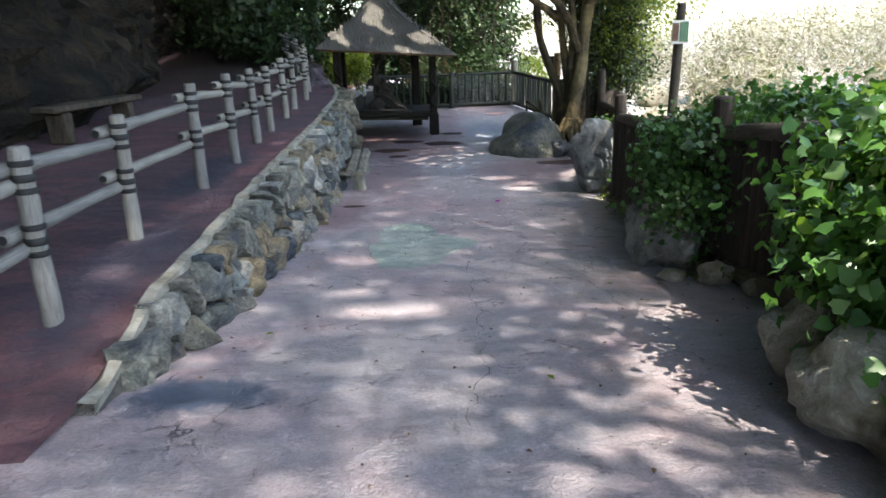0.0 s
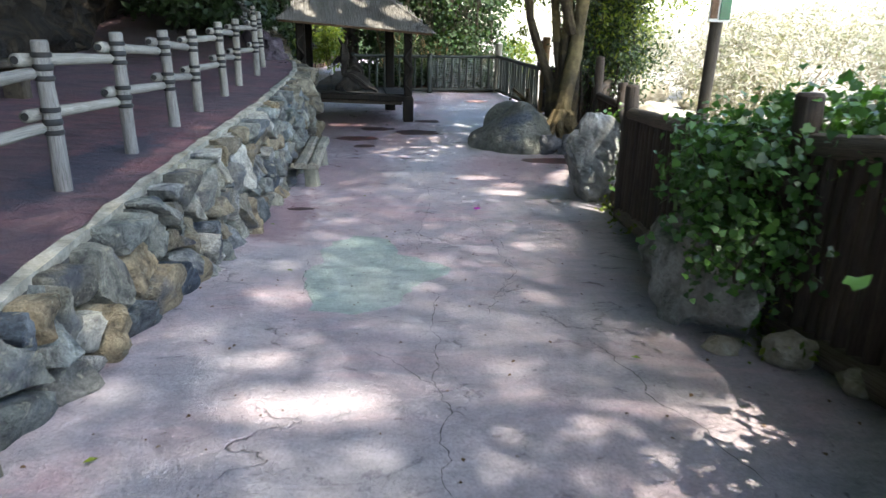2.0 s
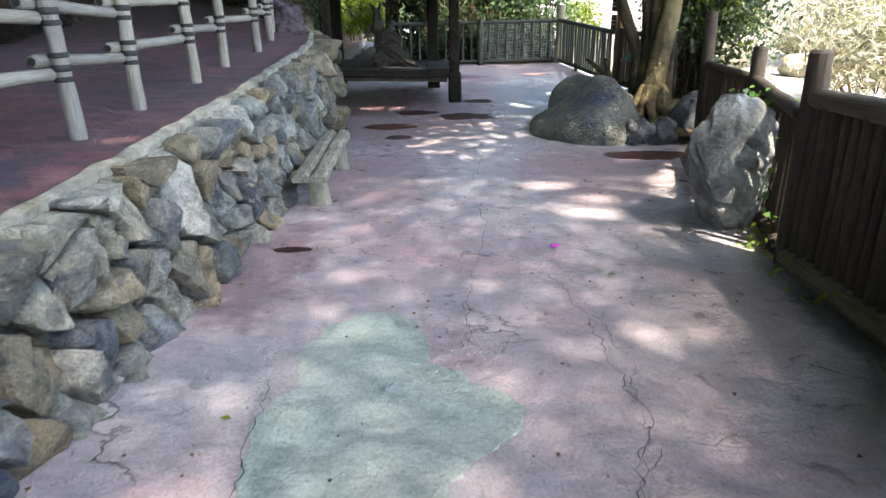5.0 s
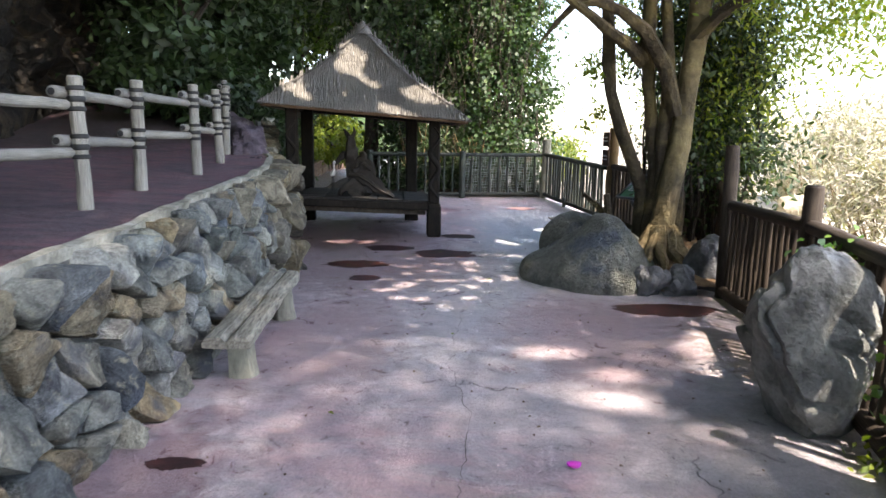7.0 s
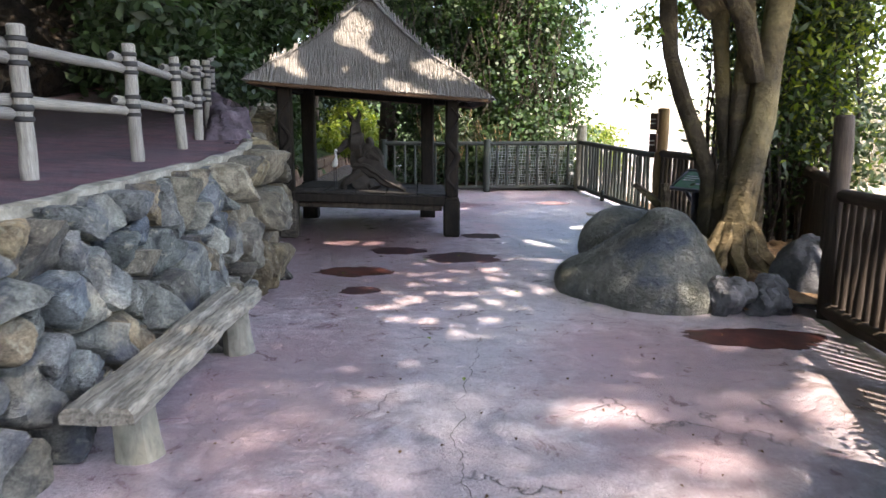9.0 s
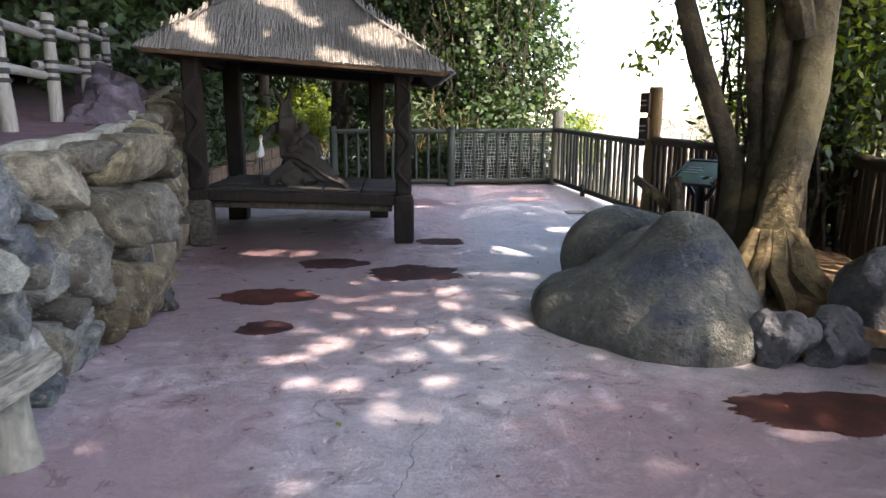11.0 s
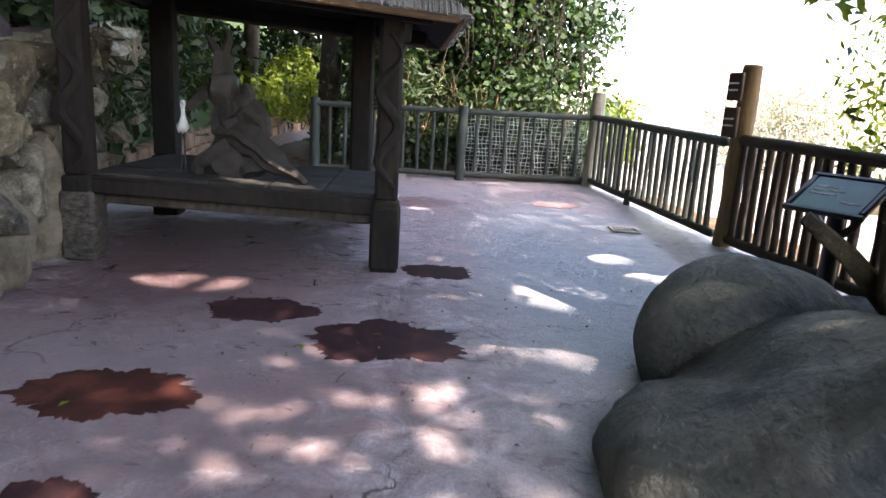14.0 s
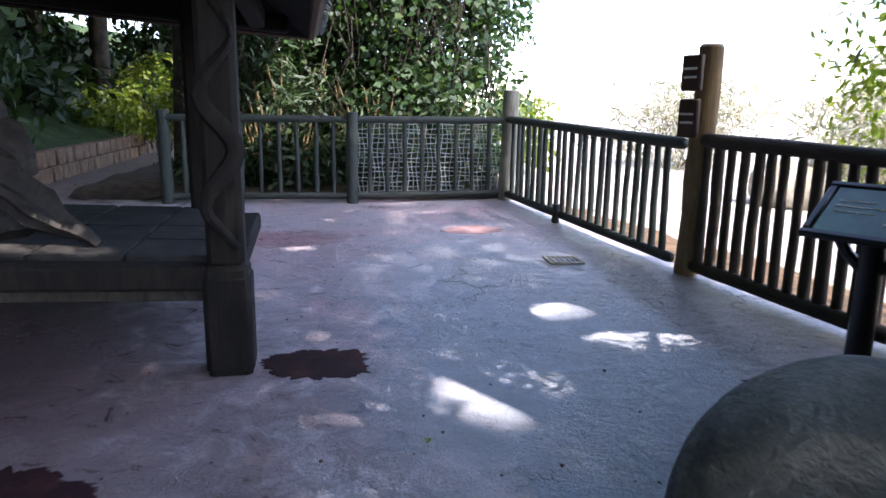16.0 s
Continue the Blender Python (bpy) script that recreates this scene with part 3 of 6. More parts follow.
for y in steps(18.5, 70, 1.3):
    xb = lerp_line([(18.5, -3.75), (21, -4.0), (26, -4.5), (33, -5.0), (70, 3)], y)[1]
    row = []
    for k in range(16):
        u = k / 15
        x = xb - 26 * u ** 1.6
        z = floor_z(y) + 0.45 + min(4.5, 0.42 * (xb - x)) + 0.25 * noise.noise(Vector((x * 0.4, y * 0.4, 0)))
        if y < 26 and x < wall_x(y) + 0.2:
            z = min(z, road_z(y) - 0.25)
        row.append(Vector((x, y, z)))
    rows.append(row)
bank = part("bank", sheet("bank", rows, GRASS))
tagged(bank, "grassy bank rising behind the low block wall", "bank", kind="structure")


# ---- stone retaining wall ----
wall = thing("wall_west", Matrix(), "dry-laid retaining wall of mixed grey and tan field stones", "stone wall", kind="structure")
WALL_Y = (3.15, 22.4)


def wall_frame(y):
    a, b = wall_x(y - 0.15), wall_x(y + 0.15)
    tangent = Vector((b - a, 0.3, 0)).normalized()
    return Vector((wall_x(y), y, 0)), tangent, Vector((tangent.y, -tangent.x, 0))


rows = []
for y in steps(2.8, 23, 0.2):
    p, tg, nm = wall_frame(y)
    top, low = road_z(y), floor_z(y)
    lean = 0.12 * max(0, top - low)
    wob = 0.03 * noise.noise(Vector((y * 2.2, 0, 0)))
    wide = 0.04 + 0.07 * noise.noise(Vector((y * 3.1, 4, 0)))
    rows.append([p - nm * (0.1 + wide) + Vector((0, 0, top - 0.06)), p - nm * (0.05 + wide) + Vector((0, 0, top + 0.025 + wob)), p - nm * (0.02 - 0.05 * noise.noise(Vector((y * 4, 1, 0)))) + Vector((0, 0, top + 0.015 + wob)), p - nm * 0.03 + Vector((0, 0, top - 0.05)), p + nm * (lean - 0.07) + Vector((0, 0, low - 0.1))])
part("mortar_cap", sheet("mortar_cap", [r[:4] for r in rows], MORTAR), wall, "pale cement edge on top of the stones")
part("mortar_bed", sheet("mortar_bed", [r[3:] for r in rows if r[0].y < 16.4], JOINT), wall, "mortar between the stones, darkened for shade in the gaps")
part("plaster_foot", sheet("plaster_foot", [r[3:] for r in rows if r[0].y > 16.0], TAN_ROCK), wall, "rough tan plaster below the last stones")


def voronoi_cells(width, height_at, cell, seed, skip=0.3):
    """Uneven stone outlines that tile a strip: polygons of (s, h in 0..1 of the height)."""
    rng = random.Random(seed)
    sites = []
    for i in range(int(width / cell) + 1):
        s = (i + 0.5) * cell
        n = max(1, round(height_at(s) / (cell * rng.choice((0.5, 0.62, 0.75, 0.9)))))
        for j in range(n):
            if rng.random() < skip:
                continue
            sites.append((s + rng.uniform(-0.5, 0.5) * cell, (j + 0.5 + rng.uniform(-0.48, 0.48)) / n * height_at(s)))
    out = []
    for i, (sx, sy) in enumerate(sites):
        top = height_at(sx)
        poly = [(sx - cell * 0.95, 0.0), (sx + cell * 0.95, 0.0), (sx + cell * 0.95, top), (sx - cell * 0.95, top)]
        for j, (ox, oy) in enumerate(sites):
            if j == i or abs(ox - sx) > 4 * cell:
                continue
            mx, my, dx, dy = (sx + ox) / 2, (sy + oy) / 2, ox - sx, oy - sy
            cut = []
            for k in range(len(poly)):
                a, b = poly[k], poly[(k + 1) % len(poly)]
                fa, fb = (a[0] - mx) * dx + (a[1] - my) * dy, (b[0] - mx) * dx + (b[1] - my) * dy
                if fa <= 0:
                    cut.append(a)
                if fa * fb < 0:
                    u = fa / (fa - fb)
                    cut.append((a[0] + (b[0] - a[0]) * u, a[1] + (b[1] - a[1]) * u))
            poly = cut
            if len(poly) < 3:
                break
        if len(poly) >= 3:
            out.append(poly)
    return out


def stone_mesh(poly, place, seed, gap=0.017, swell=0.13, soft=1):
    """A bulging stone on an outline; place(s, h, out) gives its points in the world."""
    rng = random.Random(seed)
    cx, cy = sum(p[0] for p in poly) / len(poly), sum(p[1] for p in poly) / len(poly)
    edge = []
    for k in range(len(poly)):
        a, b = poly[k], poly[(k + 1) % len(poly)]
        n = max(1, int(math.hypot(b[0] - a[0], b[1] - a[1]) / 0.055))
        edge += [(a[0] + (b[0] - a[0]) * i / n, a[1] + (b[1] - a[1]) * i / n) for i in range(n)]
    for _ in range(soft):
        edge = [((a[0] + 2 * b[0] + c[0]) / 4, (a[1] + 2 * b[1] + c[1]) / 4) for a, b, c in zip(edge[-1:] + edge[:-1], edge, edge[1:] + edge[:1])]
    size = sum(math.hypot(x - cx, y - cy) for x, y in edge) / len(edge)
    if size < 0.045:
        return None
    bulge, tx, ty = swell * rng.uniform(0.5, 1.3) * min(1, size / 0.12), rng.uniform(-0.5, 0.5), rng.uniform(-0.6, 0.6)
    verts, faces, n = [], [], len(edge)
    for ring, (scale, out) in enumerate(((1.0, -0.09), (1.0, 0.3), (0.95, 0.78), (0.82, 0.95), (0.45, 1.0))):
        for x, y in edge:
            dx, dy = x - cx, y - cy
            ln = math.hypot(dx, dy) + 1e-6
            sc = scale * max(0.1, (ln - gap) / ln)
            px, py = dx * sc, dy * sc
            bump = 0.05 * noise.noise(Vector((px * 8 + seed * 3.1, py * 8, ring * 0.3))) + 0.02 * noise.noise(Vector((px * 29 + seed, py * 29, ring)))
            o = out * bulge + (px * tx + py * ty) * (ring > 1) + bump * (ring > 0) if ring else -0.09
            verts.append(place(cx + px + bump * 0.4, cy + py + bump * 0.4, o))
    for ring in range(4):
        for k in range(n):
            a, b = ring * n + k, ring * n + (k + 1) % n
            faces.append((a, b, b + n, a + n))
    verts.append(place(cx, cy, bulge * 1.02))
    faces += [(4 * n + k, 4 * n + (k + 1) % n, 5 * n) for k in range(n)]
    return verts, faces


def on_wall(s, h, out):
    y = WALL_Y[0] + s
    p, tg, nm = wall_frame(y)
    low, top = floor_z(y) - 0.03, road_z(y)
    lean = 0.12 * max(0, top - low) * (1 - h / max(0.05, top - low))
    return p + nm * (lean + out) + Vector((0, 0, low + h))


def wall_height(s):
    return max(0.1, road_z(WALL_Y[0] + s) - floor_z(WALL_Y[0] + s) + 0.02)


BEND = 10.9
cells = voronoi_cells(BEND, wall_height, 0.29, 5)
# towards the hut the stones grow larger and sit on a plastered foot
late = voronoi_cells(WALL_Y[1] - WALL_Y[0] - BEND, lambda s: wall_height(s + BEND), 0.46, 9, 0.1)
cells += [[(x + BEND, y) for x, y in poly] for poly in late if sum(y for x, y in poly) / len(poly) > (0.42 if poly[0][0] > 2.0 else 0.0) * wall_height(poly[0][0] + BEND)]
for i, poly in enumerate(cells):
    large = poly[0][0] > BEND
    made = stone_mesh(poly, on_wall, i, 0.022 if large else 0.019, 0.22 if large else 0.05 + 0.09 * min(1, poly[0][0] / 1.5), 5 if large else i % 3)
    if made:
        part("stone", mesh_of("stone", *made, TAN_STONE if large else STONE), wall)


# ---- pale pole fence along the footway ----
def ring(z, r, w=0.02):
    return tube([(0, 0, z - w), (0, 0, z - w * 0.6), (0, 0, z + w * 0.6), (0, 0, z + w)], [r * 1.0, r * 1.1, r * 1.1, r], 12)


LASHING = mesh_of("lashing", *join(ring(-0.075, 0.058, 0.017), ring(-0.005, 0.058, 0.022), ring(0.075, 0.058, 0.017)), BAND)
BORE = mesh_of("rail_bore", [Vector((0.026 * math.cos(k * 0.5236), 0.026 * math.sin(k * 0.5236), z)) for z in (0.0, 0.003) for k in range(12)], [(k, (k + 1) % 12, 12 + (k + 1) % 12, 12 + k) for k in range(12)] + [tuple(range(11, -1, -1))], BAND)
pole_fence = thing("pole_fence", pose(-2.3, 6, 0.2), "bleached grey pole fence with black lashed joints on the footway", "fence")
PF = [(2.05, -2.15), (3.49, -2.25), (4.88, -2.37), (6.36, -2.34), (7.56, -2.36), (8.89, -2.45), (9.91, -2.52), (11.28, -2.58), (12.35, -2.66), (13.88, -2.73), (15.2, -2.92), (16.3, -3.2), (17.7, -3.65), (19.3, -4.2), (21.2, -4.9), (23.2, -5.8)]
shift = Vector((2.3, -6, -0.2))
tops = []
for y, x in PF:
    foot = Vector((x, y, road_z(y) - 0.05)) + shift
    lean = Vector((random.uniform(-0.03, 0.03), random.uniform(-0.03, 0.03), 1.02 + random.uniform(-0.04, 0.05)))
    pole("post", foot, foot + lean, 0.056, PALE_POLE, pole_fence, taper=0.95)
    for h in (0.52, 0.86):
        at = foot + lean * h / 1.02
        m = Matrix.Translation(at) @ lean.to_track_quat("Z", "Y").to_matrix().to_4x4()
        part("lashing", LASHING, pole_fence, "black lashing", m)
    tops.append((foot, lean))
for (fa, la), (fb, lb) in zip(tops, tops[1:]):
    for h in (0.52, 0.86):
        a, b = fa + la * h / 1.02, fb + lb * h / 1.02
        d = (b - a).normalized()
        side = Vector((-d.y, d.x, 0)).normalized() * 0.075
        near, away = a - d * 0.15 + side * 1.25 + Vector((0, 0, 0.05)), b + d * 0.1 + side * 0.7 + Vector((0, 0, -0.05))
        pole("rail", near, away, 0.045, PALE_POLE, pole_fence, taper=0.85)
        part("rail_bore", BORE, pole_fence, "dark hollow end of the rail", along(near + (near - away).normalized() * 0.004, away, 1.0))

# rough bench at the foot of the rock face
side_bench = thing("rustic_bench", pose(-4.95, 9.6, 0.35, 0, 0, -4), "old dark wooden bench against the rock face", "bench")
part("seat", mesh_of("seat", *slab((0.36, 2.2, 0.09), 0.02, (0, 0, 0.47)), OLD_WOOD), side_bench)
for y in (-0.8, 0.8):
    part("leg", mesh_of("leg", *slab((0.3, 0.16, 0.42), 0.03, (0, y, 0.21)), OLD_WOOD), side_bench)

# ---- plank bench against the stone wall ----
bench = thing("plank_bench", pose(-1.50, 11.98, floor_z(12), 0, 0, 3.5), "low weathered grey plank bench on short log legs", "bench")
top = []
for i, y in enumerate(steps(-1.12, 1.1, 0.111)):
    w = 0.165 + 0.03 * noise.noise(Vector((y * 1.7, 2, 0)))
    e = 0.02 * noise.noise(Vector((y * 6, 5, 0)))
    xs = [(-w, 0.33), (-w - 0.005, 0.375), (-w * 0.8, 0.405), (-w * 0.25, 0.41 + e * 0.3), (0.0, 0.37), (w * 0.3, 0.412), (w * 0.85, 0.403), (w + e, 0.37), (w + e * 0.8, 0.325), (0, 0.32)]
    top.append([Vector((x + 0.015 * noise.noise(Vector((y * 3, 9, 0))), y, z + 0.02 * (y > 0))) for x, z in xs])
n = 10
tv = [p for r in top for p in r]
tf = [(i * n + j, i * n + (j + 1) % n, (i + 1) * n + (j + 1) % n, (i + 1) * n + j) for i in range(len(top) - 1) for j in range(n)] + [tuple(range(n - 1, -1, -1)), tuple(range(len(tv) - n, len(tv)))]
part("seat", mesh_of("seat", tv, tf, PLANK, False), bench, "split weathered grey plank")
for y in (-0.82, 0.84):
    part("leg", mesh_of("leg", *tube([(0.05, y, -0.03), (0.04, y, 0.1), (0.03, y, 0.25), (0.02, y, 0.34)], [0.12, 0.105, 0.1, 0.11], 12, 0.15, y), GREY_POST), bench)

# ---- painted patch and stains on the floor ----
def splash(name, x, y, rx, ry, material, seed, label, rough=0.28, category="floor stain", lift=0.005):
    """A thin film with a ragged outline that follows the floor."""
    rng = random.Random(seed)
    n, verts, faces = 260, [], []
    for ring_i, sc in enumerate((1.0, 0.98, 0.66, 0.33)):
        for k in range(n):
            a = 2 * math.pi * k / n
            r = 1 + rough * noise.noise(Vector((math.cos(a) * 1.3 + seed * 5.1, math.sin(a) * 1.3, seed))) + rough * 0.6 * noise.noise(Vector((math.cos(a) * 4 + seed, math.sin(a) * 4, 7))) + rough * 0.5 * noise.noise(Vector((math.cos(a) * 11 + seed, math.sin(a) * 11, 7))) + rough * 0.35 * noise.noise(Vector((math.cos(a) * 31 + seed, math.sin(a) * 31, 2)))
            px, py = x + rx * r * sc * math.cos(a), y + ry * r * sc * math.sin(a)
            verts.append(Vector((px, py, floor_z(py) + ripple(px, py) + (lift if ring_i else 0.0015))))
    verts.append(Vector((x, y, floor_z(y) + ripple(x, y) + lift)))
    for i in range(3):
        faces += [(i * n + k, i * n + (k + 1) % n, (i + 1) * n + (k + 1) % n, (i + 1) * n + k) for k in range(n)]
    faces += [(3 * n + k, 3 * n + (k + 1) % n, 4 * n) for k in range(n)]
    ob = part(name, mesh_of(name, verts, faces, material, False))
    return tagged(ob, label, category, kind="structure")


green = [(-0.62, 6.1), (-0.8, 6.8), (-0.86, 7.2), (-0.74, 7.46), (-0.80, 7.8), (-0.74, 8.2), (-0.55, 8.46), (-0.3, 8.42), (-0.15, 8.2), (-0.07, 7.75), (0.12, 7.62), (0.32, 7.45), (0.4, 7.25), (0.3, 6.98), (0.12, 6.8), (0.05, 6.55), (-0.05, 6.2), (-0.3, 6.05)]
verts, faces = [], []
gc = Vector((-0.35, 7.2))
fine = []
for k in range(len(green)):
    a, b = Vector(green[k]), Vector(green[(k + 1) % len(green)])
    for i in range(6):
        q = a.lerp(b, i / 6)
        fine.append(q + Vector((noise.noise(Vector((q.x * 7, q.y * 7, 1))), noise.noise(Vector((q.x * 7, q.y * 7, 5))))) * 0.06)
for sc, up in ((1.0, 0.001), (0.99, 0.006), (0.7, 0.007), (0.35, 0.007)):
    for q in fine:
        w = gc + (q - gc) * sc
        verts.append(Vector((w.x, w.y, floor_z(w.y) + ripple(w.x, w.y) + up)))
n = len(fine)
verts.append(Vector((gc.x, gc.y, floor_z(gc.y) + ripple(gc.x, gc.y) + 0.007)))
for i in range(3):
    faces += [(i * n + k, i * n + (k + 1) % n, (i + 1) * n + (k + 1) % n, (i + 1) * n + k) for k in range(n)]
faces += [(3 * n + k, 3 * n + (k + 1) % n, 4 * n) for k in range(n)]
tagged(part("cement_patch", mesh_of("cement_patch", verts, faces, GREEN, False)), "pale green cement repair patch in the plaza floor", "floor patch", kind="structure")
splash("floor_stain", 0.08, 16.85, 0.5, 0.36, STAIN, 1, "dark red wet-looking stain on the concrete floor")
splash("floor_stain", -0.85, 17.3, 0.36, 0.25, STAIN, 2, "dark red wet-looking stain on the concrete floor")
splash("floor_stain", -1.2, 15.9, 0.42, 0.28, RED_STAIN, 3, "rust red stain on the concrete floor")
splash("floor_stain", -0.97, 14.95, 0.2, 0.2, STAIN, 4, "small dark red stain on the concrete floor", 0.2)
splash("floor_stain", 0.33, 18.6, 0.3, 0.24, STAIN, 5, "dark stain on the floor beside the hut post")
splash("floor_stain", 2.55, 13.42, 0.55, 0.28, RED_STAIN, 6, "wide dark red stain on the floor before the boulder", 0.2)
splash("floor_stain", 1.9, 22.35, 0.36, 0.2, FADED, 7, "faded red stain on the concrete floor", 0.3)
splash("floor_stain", -1.33, 9.7, 0.16, 0.07, STAIN, 8, "small dark stain on the concrete floor")


def crack(ends, seed, width=0.007):
    """A ragged dark fissure in the floor between the ends, with short side cracks."""
    rng = random.Random(seed)
    lines = []
    for a, b in zip(ends, ends[1:]):
        a, b = Vector(a), Vector(b)
        side = Vector((b.y - a.y, a.x - b.x))
        n = max(6, int((b - a).length / 0.035))
        lines.append([a.lerp(b, i / n) + side.normalized() * (0.09 * noise.noise(Vector((i * 0.11, seed, 0))) + 0.035 * noise.noise(Vector((i * 0.5, seed, 4)))) * min(1, i / 5, (n - i) / 5) for i in range(n + 1)])
    for line in list(lines):
        for _ in range(max(1, len(line) // 24)):
            p, h, twig = line[rng.randrange(len(line))], rng.uniform(0, 6.28), []
            for k in range(rng.randrange(4, 11)):
                twig.append(p.copy())
                h += rng.uniform(-0.5, 0.5)
                p = p + Vector((math.cos(h), math.sin(h))) * 0.03
            lines.append(twig)
    strips = []
    for j, line in enumerate(lines):
        v, f, n = [], [], len(line)
        for i, p in enumerate(line):
            d = (line[min(i + 1, n - 1)] - line[max(i - 1, 0)]).normalized()
            w = width * (0.5 if j < len(ends) - 1 else 0.28) * (0.35 + 1.1 * abs(noise.noise(Vector((i * 0.4, seed, 9))))) * min(1, (i + 0.3) / 4, (n - i - 0.7) / 4)
            for k in (-1, 1):
                q = p + Vector((-d.y, d.x)) * w * k
                v.append(Vector((q.x, q.y, floor_z(q.y) + ripple(q.x, q.y) + 0.004 + (0.005 if patch_near(q) else 0))))
            if i:
                f.append((2 * i - 2, 2 * i - 1, 2 * i + 1, 2 * i))
        strips.append((v, f))
    tagged(part("floor_crack", mesh_of("floor_crack", *join(*strips), JOINT, False)), "thin dark crack running through the concrete floor", "crack", kind="structure")


def patch_near(q):
    return -0.9 < q.x < 0.45 and 6.0 < q.y < 8.5


for i, ends in enumerate([[(0.26, 4.8), (-0.2, 5.42)], [(0.1, 2.5), (0.26, 3.8), (0.22, 5.7)], [(0.2, 5.7), (0.28, 6.5)], [(0.14, 7.9), (0.14, 8.7)], [(0.62, 6.0), (0.97, 7.3), (0.88, 8.4)], [(0.87, 6.7), (1.05, 7.8), (0.7, 9.3)],
                          [(0.12, 8.4), (0.17, 9.0), (0.3, 10.3)], [(-0.76, 6.5), (-0.9, 7.6)], [(0.65, 6.35), (1.0, 7.0), (1.45, 7.1)], [(0.3, 10.3), (0.15, 11.9), (0.35, 13.2)], [(1.5, 3.9), (1.2, 5.6)]]):
    crack(ends, 40 + i)
drain = thing("drain_cover", pose(2.55, 20.9, floor_z(20.9) + 0.012), "small grey metal drain cover set in the floor", "drain cover")
part("frame", mesh_of("frame", *join(*[slab((0.34, 0.04, 0.02), 0.005, (0, s * 0.13, 0)) for s in (-1, 1)], *[slab((0.04, 0.22, 0.02), 0.005, (s * 0.15, 0, 0)) for s in (-1, 1)]), MORTAR), drain)
for k in range(5):
    part("bar", mesh_of("bar", *slab((0.018, 0.22, 0.014), 0.004, (-0.1 + 0.05 * k, 0, 0)), NET), drain)
tagged(part("petal", mesh_of("petal", *lump((0.045, 0.035, 0.012), 3, 2), PINK), at=pose(0.86, 9.75, floor_z(9.75) + 0.02)), "fallen magenta flower petal on the concrete floor", "petal")
rng = random.Random(8)
FALLEN = mesh_of("fallen_leaf", [(0, -0.03, 0.002), (0.018, 0, 0.009), (0, 0.035, 0.003), (-0.018, 0, 0.009)], [(0, 1, 2), (0, 2, 3)], YELLOW_LEAF)
for x, y in [(-0.98, 7.15), (-0.85, 14.1), (-0.4, 16.6), (0.02, 16.9), (0.55, 3.1), (-1.5, 8.9), (0.2, 12.3), (1.2, 9.1), (-0.6, 10.4), (0.9, 17.6), (-1.3, 15.7), (0.3, 20.3), (1.4, 5.2), (-1.2, 4.1), (-0.1, 13.2), (0.7, 14.9)]:
    tagged(part("fallen_leaf", FALLEN, at=pose(x, y, floor_z(y) + 0.018, 0, 0, rng.uniform(0, 360))), "small yellow-green fallen leaf on the floor", "leaf", "fallen leaves")

# grit and leaf crumbs
rng = random.Random(31)
crumbs = []
for k in range(520):
    y = rng.uniform(1.2, 23.5)
    x = rng.uniform(wall_x(max(y, 2.3)) + 0.25, 2.3)
    r = rng.uniform(0.004, 0.013)
    a = rng.uniform(0, 6.28)
    c, q = math.cos(a) * r, math.sin(a) * r
    z = floor_z(y) + ripple(x, y) + 0.006
    crumbs.append(([(x - c, y - q, z), (x + q, y - c, z + r * 0.6), (x + c * 1.6, y + q * 1.6, z), (x - q, y + c, z + r * 0.5), (x, y, z + r)], [(0, 1, 4), (1, 2, 4), (2, 3, 4), (3, 0, 4)]))
tagged(part("floor_litter", mesh_of("floor_litter", *join(*crumbs), SOIL)), "scattered grit and leaf crumbs on the floor", "litter", kind="stuff")

# ---- dark rustic fences on the open side ----
def rustic_fence(line, label, material, slat_r=0.045, pitch=0.135, rail_h=1.05, top_r=0.062, low_h=0.1, low_r=0.0, post_mat=None, heights=(), name="rustic_fence", rail_mat=None):
    """Round posts, a thick top and bottom rail, and upright poles between them."""
    x0, y0 = line[0]
    o = Vector((x0, y0, floor_z(y0)))
    fence = thing(name, Matrix.Translation(o), label, "fence")
    for (xa, ya), (xb, yb) in zip(line, line[1:]):
        a, b = Vector((xa, ya, floor_z(ya))) - o, Vector((xb, yb, floor_z(yb))) - o
        d = (b - a).normalized()
        side = Vector((d.y, -d.x, 0)) * 0.01
        pole("rail", a + Vector((0, 0, rail_h)) - d * 0.05, b + Vector((0, 0, rail_h)) + d * 0.05, top_r, rail_mat or material, fence, taper=0.97)
        pole("rail", a + Vector((0, 0, low_h)), b + Vector((0, 0, low_h)), low_r or top_r * 0.95, rail_mat or material, fence, taper=0.97)
        n = int((b - a).length / pitch)
        for k in range(1, n):
            q = a + (b - a) * (k / n) + side
            pole("slat", q + Vector((random.uniform(-0.01, 0.01), 0, low_h * 0.7)), q + Vector((random.uniform(-0.012, 0.012), random.uniform(-0.012, 0.012), rail_h)), slat_r * random.uniform(0.85, 1.12), material, fence)
    for i, (x, y) in enumerate(line):
        h = heights[i] if i < len(heights) else rail_h + 0.3
        if h > 0:
            p = Vector((x, y, floor_z(y) - 0.05)) - o
            pole("post", p, p + Vector((random.uniform(-0.03, 0.03), random.uniform(-0.03, 0.03), h)), 0.085, post_mat or material, fence, taper=0.94)
    return fence


